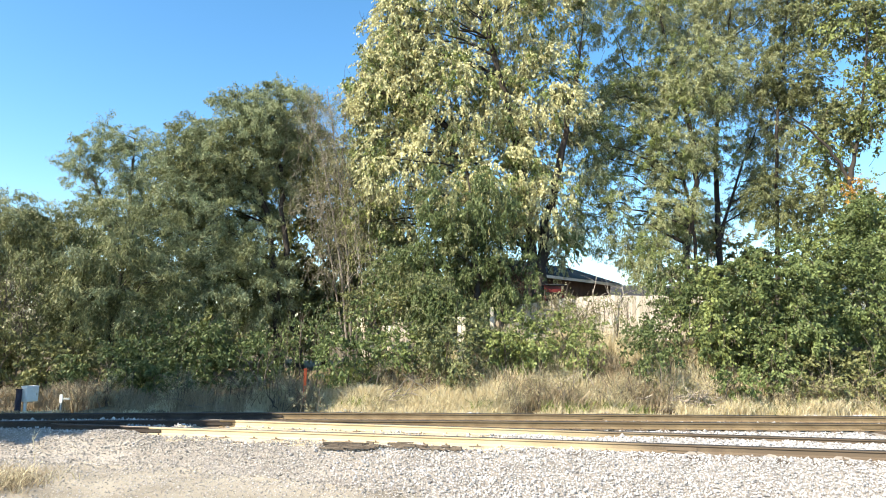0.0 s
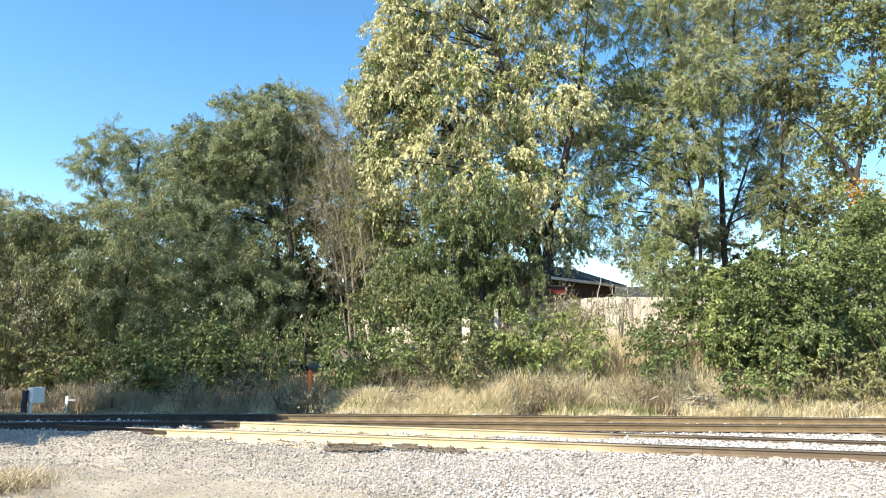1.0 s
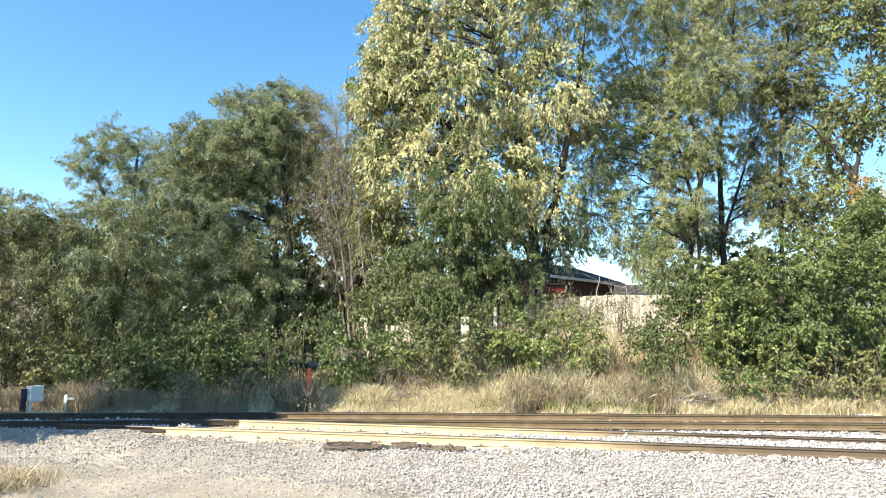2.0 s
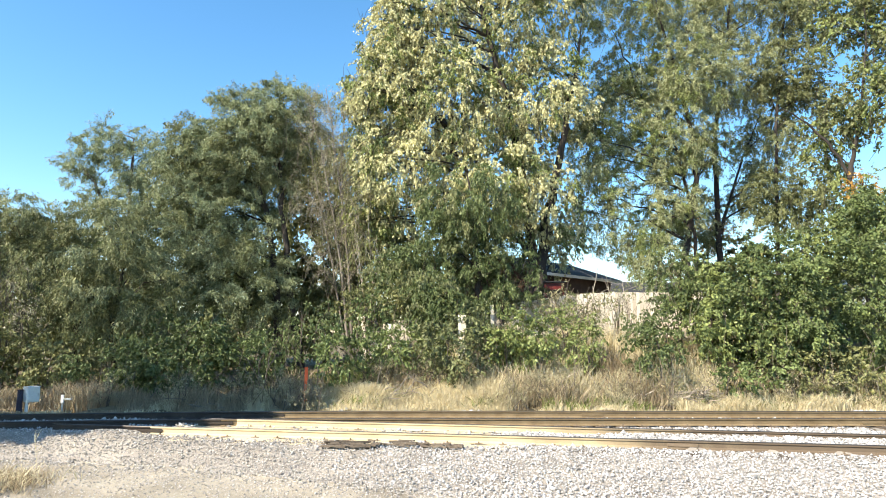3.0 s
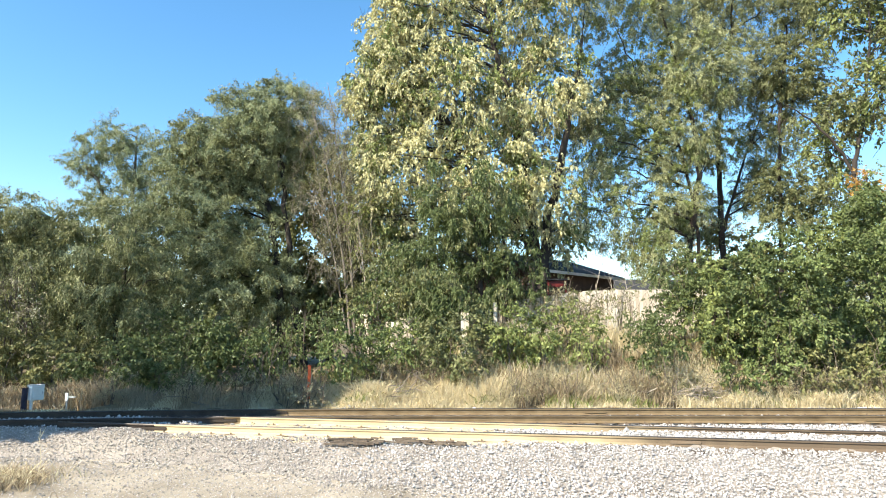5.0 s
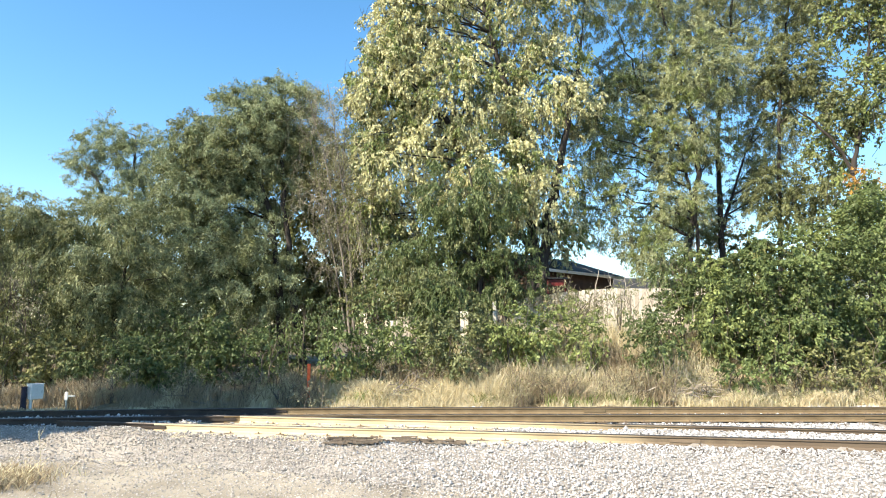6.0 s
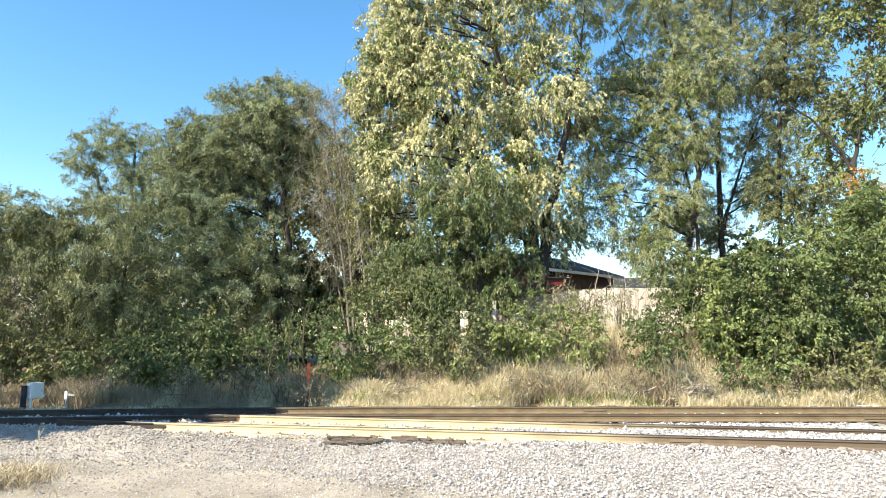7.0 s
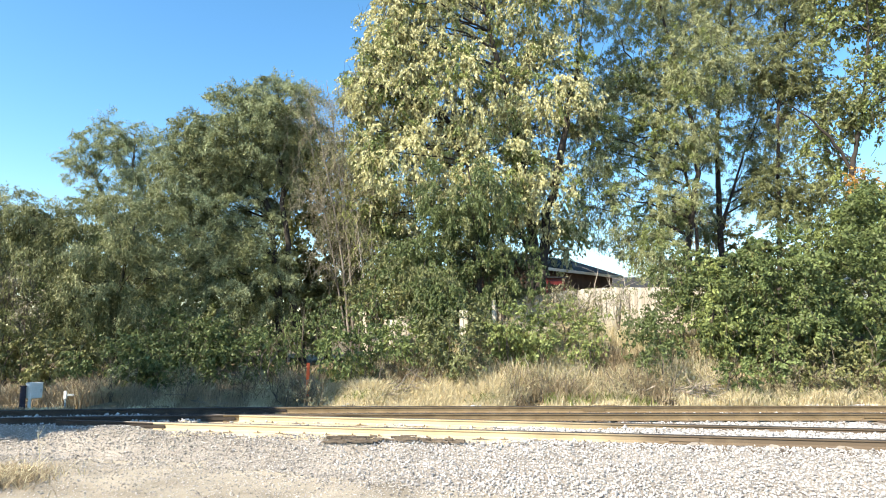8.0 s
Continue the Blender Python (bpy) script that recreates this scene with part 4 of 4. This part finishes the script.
def build_grass():
    rng = np.random.default_rng(3)

    def field(n, x0, x1, y0, y1, patch, cut):
        p = np.stack([rng.uniform(x0, x1, n), rng.uniform(y0, y1, n)], 1)
        keep = [noise.noise(Vector((a * patch, b * patch, 3.3 + cut))) > cut for a, b in p]
        return p[np.array(keep)]

    pale = np.concatenate([field(8500, -15, 16, 19.75, 21.6, 0.6, -0.12), field(1800, -3.8, 2.2, 20.1, 21.9, 0.6, -0.6), field(1500, -14, -4.2, 18.6, 19.9, 0.6, -0.3)])
    # most western tufts get a darker colour that adds to the trees' shade
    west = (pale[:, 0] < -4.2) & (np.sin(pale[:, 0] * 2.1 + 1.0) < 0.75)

    def rise(x, y):
        return (0.10 + 0.42 * smooth01((y - 19.8) / 1.3)) * (1 + 0.3 * np.sin(x * 2.3 + 1.7 * y) * np.sin(x * 0.9))

    grass("dry_grass", pale[~west], rise, STRAW, "straw-coloured dry grass at the foot of the bank", 71, lean=0.42)
    grass("dull_grass", pale[west], rise, BROWNSTRAW, "brown grass under the trees, its dull colour deepening their shade", 76)
    rough = field(9000, -15, 16, 20.4, 23.2, 0.7, -0.1)
    rough = rough[(rough[:, 0] < -3.8) | (rough[:, 0] > 1.8) | (rough[:, 1] > 21.7)]
    grass("brown_weeds", rough, lambda x, y: 0.5 + 0.3 * np.sin(x * 1.7 + y), BROWNSTRAW, "brown withered weeds on the bank", 72, lean=0.4, wide=0.009, clump=4)
    green = field(7000, -15, 16, 20.3, 25.0, 0.6, 0.0)
    green = green[(green[:, 0] > -3.5) | (green[:, 1] > 21.5)]
    grass("green_weeds", green, lambda x, y: 0.35 + 0 * x, GREENGRASS, "green weeds growing through the dry grass", 73, lean=0.45, wide=0.014)
    grass("dry_grass", field(2600, 7.5, 15, 20.0, 21.6, 0.8, -0.25), lambda x, y: 0.42 + 0.12 * np.sin(x * 2.1), STRAW, "straw-coloured grass below the bushes", 78, lean=0.4)
    grass("dry_grass", field(3000, -2, 11, 21.5, 25.5, 0.5, -0.1), lambda x, y: 0.7 + 0 * x, STRAW, "straw-coloured grass on the slope before the fence", 74)
    p = np.stack([rng.normal(-8.2, 0.45, 900), rng.normal(11.75, 0.4, 900)], 1)
    grass("brown_grass", p[np.arange(len(p)) % 3 > 0], lambda x, y: 0.2 + 0 * x, BROWNSTRAW, "brown withered grass in the tuft beside the lane", 77, lean=0.8, wide=0.006)
    grass("dry_grass", p[::3], lambda x, y: 0.22 + 0 * x, STRAW, "trampled dry grass tuft beside the lane", 75, lean=0.7, wide=0.007)


build_grass()

# ---- fence, houses, posts ----


def build_fence():
    fence = tagged(new("board_fence"), "sun-bleached white board fence on the bank", "fence", kind="structure")
    board = box_mesh(0.138, 0.02, 2.15, 0, 0, 0.675, 0.004)
    me = bpy.data.meshes.new("board")
    board.to_mesh(me)
    board.free()
    me.materials.append(FENCEWOOD)
    rng = random.Random(9)
    x0, x1, y = -3.2, 11.0, 26.3
    for i in range(int((x1 - x0) / 0.146)):
        x = x0 + i * 0.146
        z = 1.05 + 1.2 * float(smooth01((x + 3) / 10.5))
        part("board", me, None, fence, place=pose(x, y + rng.uniform(-0.006, 0.006), z + rng.uniform(-0.015, 0.015), 0, rng.uniform(-0.6, 0.6), 0))
    for i in range(7):
        x = x0 + i * 2.3
        z = 1.05 + 1.2 * float(smooth01((x + 3) / 10.5))
        part("post", box_mesh(0.1, 0.1, 2.4, 0, 0, 0.5, 0.006), FENCEWOOD, fence, place=pose(x, y + 0.07, z))
        if i < 6:
            z2 = 1.05 + 1.2 * float(smooth01((x + 2.3 + 3) / 10.5))
            for h in (0.35, 1.4):
                part("rail", box_mesh(math.hypot(2.3, z2 - z), 0.04, 0.09, 0, 0, 0, 0.004), FENCEWOOD, fence,
                     place=pose(x + 1.15, y + 0.035, (z + z2) / 2 + h, 0, -math.degrees(math.atan((z2 - z) / 2.3)), 0))


build_fence()


def fence_remnants():
    """Leftover boards of an older fence, standing in the thicket."""
    rng = random.Random(6)
    for x0, y, top, count in [(-1.88, 23.2, 2.62, 6), (0.69, 22.9, 2.98, 2), (1.99, 24.6, 3.42, 1)]:
        ob = thing("fence_remnant", x0, y, float(ground_z(x0, y)), "leftover white fence boards in the thicket", "fence", "old fence boards")
        for i in range(count):
            tall = top - float(ground_z(x0 + i * 0.15, y)) + rng.uniform(-0.06, 0.03)
            part("board", box_mesh(0.138, 0.02, tall, i * 0.15, 0, tall / 2, 0.004), FENCEWOOD, ob)
        part("rail", box_mesh(count * 0.15, 0.04, 0.08, (count - 1) * 0.075, 0.03, tall * 0.7, 0.004), FENCEWOOD, ob)


fence_remnants()


def gable_house(name, x, y, z, rz, long, deep, wall_h, rise, wall_mat, roof_mat, label, windows=True):
    """A house with its long eave along its own x axis: walls, two roof slopes, fascia, gutter and windows."""
    house = thing(name, x, y, z, label, "house", rz=rz)
    bm = bmesh.new()
    pts = [(0, -0.5), (deep, -0.5), (deep, wall_h), (deep / 2, wall_h + rise), (0, wall_h)]
    ends = []
    for px in (0, long):
        ends.append([bm.verts.new((px, a, b)) for a, b in pts])
    bm.faces.new(ends[0])
    bm.faces.new(list(reversed(ends[1])))
    for i in range(5):
        bm.faces.new((ends[0][i], ends[1][i], ends[1][(i + 1) % 5], ends[0][(i + 1) % 5]))
    bmesh.ops.recalc_face_normals(bm, faces=bm.faces)
    part("wall", bm, wall_mat, house)
    pitch = math.degrees(math.atan2(rise, deep / 2))
    run = math.hypot(rise, deep / 2) + 0.5
    for s in (0, 1):
        roof = part("roof", box_mesh(long + 0.8, run, 0.12, long / 2, run / 2 - 0.5, 0.08, 0.01), roof_mat, house)
        roof.matrix_basis = pose(0, 0, wall_h, pitch) if s == 0 else pose(long, deep, wall_h, pitch, 0, 180)
        part("fascia", box_mesh(long + 0.82, 0.03, 0.14, long / 2, -0.515, 0.06, 0.004), WHITEPAINT, roof, "white fascia board")
    for k in range(int(long // 3.2) if windows else 0):
        win = part("window", box_mesh(1.1, 0.06, 1.2, 1.6 + k * 3.2, -0.01, 1.6, 0.01), WHITEPAINT, house)
        part("pane", box_mesh(0.95, 0.02, 1.05, 1.6 + k * 3.2, -0.045, 1.6), GLASS, win)
    return house


gable_house("house", 4.6, 30.5, 2.2, 46, 7.2, 6, 3.05, 1.0, BRICK, SHINGLE, "low brown house with dark shingle roof behind the fence", False)
gable_house("garage", 12.0, 46.0, 2.2, 5, 7, 6, 2.9, 1.0, BRICK, SHINGLE, "dark garage behind the house")
gable_house("house", 26.0, 38.0, 1.9, 10, 9, 8, 3.4, 1.6, WHITEPAINT, SHINGLE, "white sided house glimpsed through leaves")


def red_awning():
    ob = thing("red_shed_front", 5.21, 29.00, 4.43, "red painted shelter front beside the house", "shed")
    part("panel", box_mesh(0.8, 0.05, 0.3, 0, 0, 0.0, 0.01), REDPAINT, ob)
    part("roof", box_mesh(1.0, 0.5, 0.06, 0, 0.1, 0.2, 0.01), SHINGLE, ob)
    for s in (-0.4, 0.4):
        part("post", box_mesh(0.07, 0.07, 2.9, s, 0.05, -1.2, 0.005), REDPAINT, ob)


red_awning()


def marker_post():
    x, y = -4.30, 20.6
    z = float(ground_z(x, y))
    ob = thing("marker_post", x, y, z, "orange flat marker post in the weeds", "marker post")
    bm = box_mesh(0.1, 0.03, 1.35, 0, 0, 0.6, 0.012)
    part("post", bm, ORANGE, ob)
    part("cap", box_mesh(0.112, 0.042, 0.07, 0, 0, 1.28, 0.012), ORANGE, ob)


marker_post()


def signal_box():
    x, y = -12.39, 19.6
    z = float(ground_z(x, y))
    ob = thing("equipment_box", x, y, z, "white metal equipment box on a post by the track", "equipment box", rz=62)
    part("cabinet", box_mesh(0.36, 0.28, 0.44, 0, 0, 0.58, 0.012), WHITEPAINT, ob)
    door = part("door", box_mesh(0.31, 0.015, 0.38, 0.0, -0.147, 0.58, 0.005), WHITEPAINT, ob)
    part("handle", box_mesh(0.02, 0.02, 0.08, 0.11, -0.163, 0.58, 0.004), GREYPAINT, door, "grey latch handle")
    part("lid", box_mesh(0.38, 0.30, 0.02, 0, 0, 0.81, 0.006), WHITEPAINT, ob)
    bm = bmesh.new()
    bmesh.ops.create_cone(bm, cap_ends=True, segments=12, radius1=0.045, radius2=0.045, depth=0.5, matrix=Matrix.Translation((-0.1, 0.02, 0.15)))
    part("post", bm, WHITEPAINT, ob)
    x, y = -12.59, 19.4
    ob = thing("wooden_post", x, y, float(ground_z(x, y)), "dark creosoted post beside the white box", "post")
    bm = bmesh.new()
    bmesh.ops.create_cone(bm, cap_ends=True, segments=14, radius1=0.085, radius2=0.075, depth=0.9, matrix=Matrix.Translation((0, 0, 0.27)))
    part("shaft", bm, DARKPOST, ob)
    part("cap", box_mesh(0.15, 0.15, 0.03, 0, 0, 0.735, 0.01), DARKPOST, ob)
    x, y = -11.67, 20.0
    ob = thing("switch_marker", x, y, float(ground_z(x, y)), "small white marker on a stake in the weeds", "marker")
    part("plate", box_mesh(0.1, 0.03, 0.26, 0, 0, 0.5, 0.01), WHITEPAINT, ob)
    part("arm", box_mesh(0.24, 0.03, 0.06, 0.16, 0, 0.5, 0.01), GREYPAINT, ob)
    part("stake", box_mesh(0.05, 0.04, 0.55, 0, 0.02, 0.2, 0.005), GREYPAINT, ob)


signal_box()


def old_ties():
    rng = random.Random(2)
    for k in range(7):
        x = -2.15 + k * 0.37 + (0.25 if k > 2 else 0.0)
        y = float(near_rail(x)) - (0.62 if k < 3 else 0.5) - rng.uniform(0.0, 0.12)
        ob = thing("broken_tie", x, y, float(ground_z(x, y)) + 0.025, "splintered dark old tie lying on the ballast", "railway tie", "discarded ties", rz=-12 + rng.uniform(-14, 10))
        for s in range(6 if k < 4 else 3):
            bm = bmesh.new()
            off = (s - 2.5) * 0.06
            box_mesh(rng.uniform(0.18, 0.6), rng.uniform(0.025, 0.06), rng.uniform(0.02, 0.05), rng.uniform(-0.18, 0.18), off, 0.01 + 0.012 * s, 0.006, bm)
            bmesh.ops.rotate(bm, verts=bm.verts[:], cent=(0, off, 0.02), matrix=Matrix.Rotation(math.radians(rng.uniform(-16, 16)), 3, "Z") @ Matrix.Rotation(math.radians(rng.uniform(-5, 5)), 3, "Y"))
            part("splinter", bm, TIEWOOD, ob)


old_ties()


def dead_wood():
    rng = np.random.default_rng(12)
    for k, (x, y, n) in enumerate([(3.89, 21.8, 16), (-1.76, 21.2, 40), (-7.69, 20.6, 26), (8.07, 20.8, 70), (4.87, 24.5, 12)]):
        z = float(ground_z(x, y))
        ob = thing("brushwood", x, y, z, "tangle of dead bleached branches" if k % 2 == 0 else "heap of dry grey brushwood", "brushwood", "dead wood on the bank")
        for i in range(n):
            a = rng.normal(0, (0.5, 0.25, 0.12)) + (0, 0, 0.25)
            way = rng.normal(0, (1, 0.4, 0.5))
            way /= np.linalg.norm(way)
            b = a + way * rng.uniform(0.4, 1.1)
            v, f = tube(bent(a, b, 0.05, 5, rng, 0.04), np.linspace(rng.uniform(0.012, 0.028), 0.005, 5), 5)
            part("branch", mesh_of("branch", v, f, PALEBARK if k in (0, 3) else TWIGBARK), None, ob)


dead_wood()


def tall_weed():
    x, y = -7.33, 11.9
    z = float(ground_z(x, y))
    rng = np.random.default_rng(8)
    ob = thing("tall_weed", x, y, z, "single tall dry weed stalk beside the lane", "weed")
    v, f = tube(bent((0, 0, -0.03), (-0.05, 0, 0.95), 0.0, 9, rng, 0.012), np.linspace(0.006, 0.003, 9), 5)
    part("stalk", mesh_of("stalk", v, f, STRAW), None, ob)
    for k in range(9):
        h = 0.15 + k * 0.08
        a = rng.uniform(0, 6.28)
        v, f = tube(bent((-0.05 * h, 0, h), (-0.05 * h + 0.14 * math.cos(a), 0.14 * math.sin(a), h + 0.16), 0.02, 5, rng, 0.006), np.linspace(0.004, 0.002, 5), 4)
        part("sprig", mesh_of("sprig", v, f, STRAW), None, ob)


tall_weed()


def bare_saplings():
    rng = np.random.default_rng(31)
    for x, y, tall, lean in [(5.95, 25.4, 3.6, 0.45), (7.13, 25.0, 2.6, -0.6), (7.50, 25.2, 2.8, -0.3), (6.30, 24.6, 2.0, 0.2)]:
        ob = thing("bare_sapling", x, y, float(ground_z(x, y)), "thin pale bare sapling before the fence", "sapling", "bare saplings")
        stem = bent((0, 0, -0.1), (lean, 0, tall), 0.1, 10, rng, 0.04)
        v, f = tube(stem, np.linspace(0.022, 0.007, 10), 5)
        part("stem", mesh_of("stem", v, f, PALEBARK), None, ob)
        for k in range(9):
            a = stem[3 + k * 6 // 9]
            way = rng.normal(0, (0.5, 0.4, 0.3)) + (0, 0, 0.3)
            v, f = tube(bent(a, a + way, 0.05, 5, rng, 0.02), np.linspace(0.008, 0.003, 5), 4)
            part("branch", mesh_of("branch", v, f, PALEBARK), None, ob)


bare_saplings()


# ---- what moves ----


def motions():
    """The breeze: each stretch of foliage stirs a few centimetres about its place."""
    for ob, place, far, phase in SWAYING:
        rows = []
        for i in range(17):
            t = i * 0.5
            a = math.sin(1.9 * t + phase) + 0.5 * math.sin(3.7 * t + 2.3 * phase)
            b = math.sin(1.3 * t + 1.7 * phase)
            rows.append((t, pose(place[0] + far * a, place[1] + far * 0.6 * b, place[2] + far * 0.3 * b, 0.35 * b, 0.45 * a, 0.3 * b)))
        walk(ob, rows)


motions()
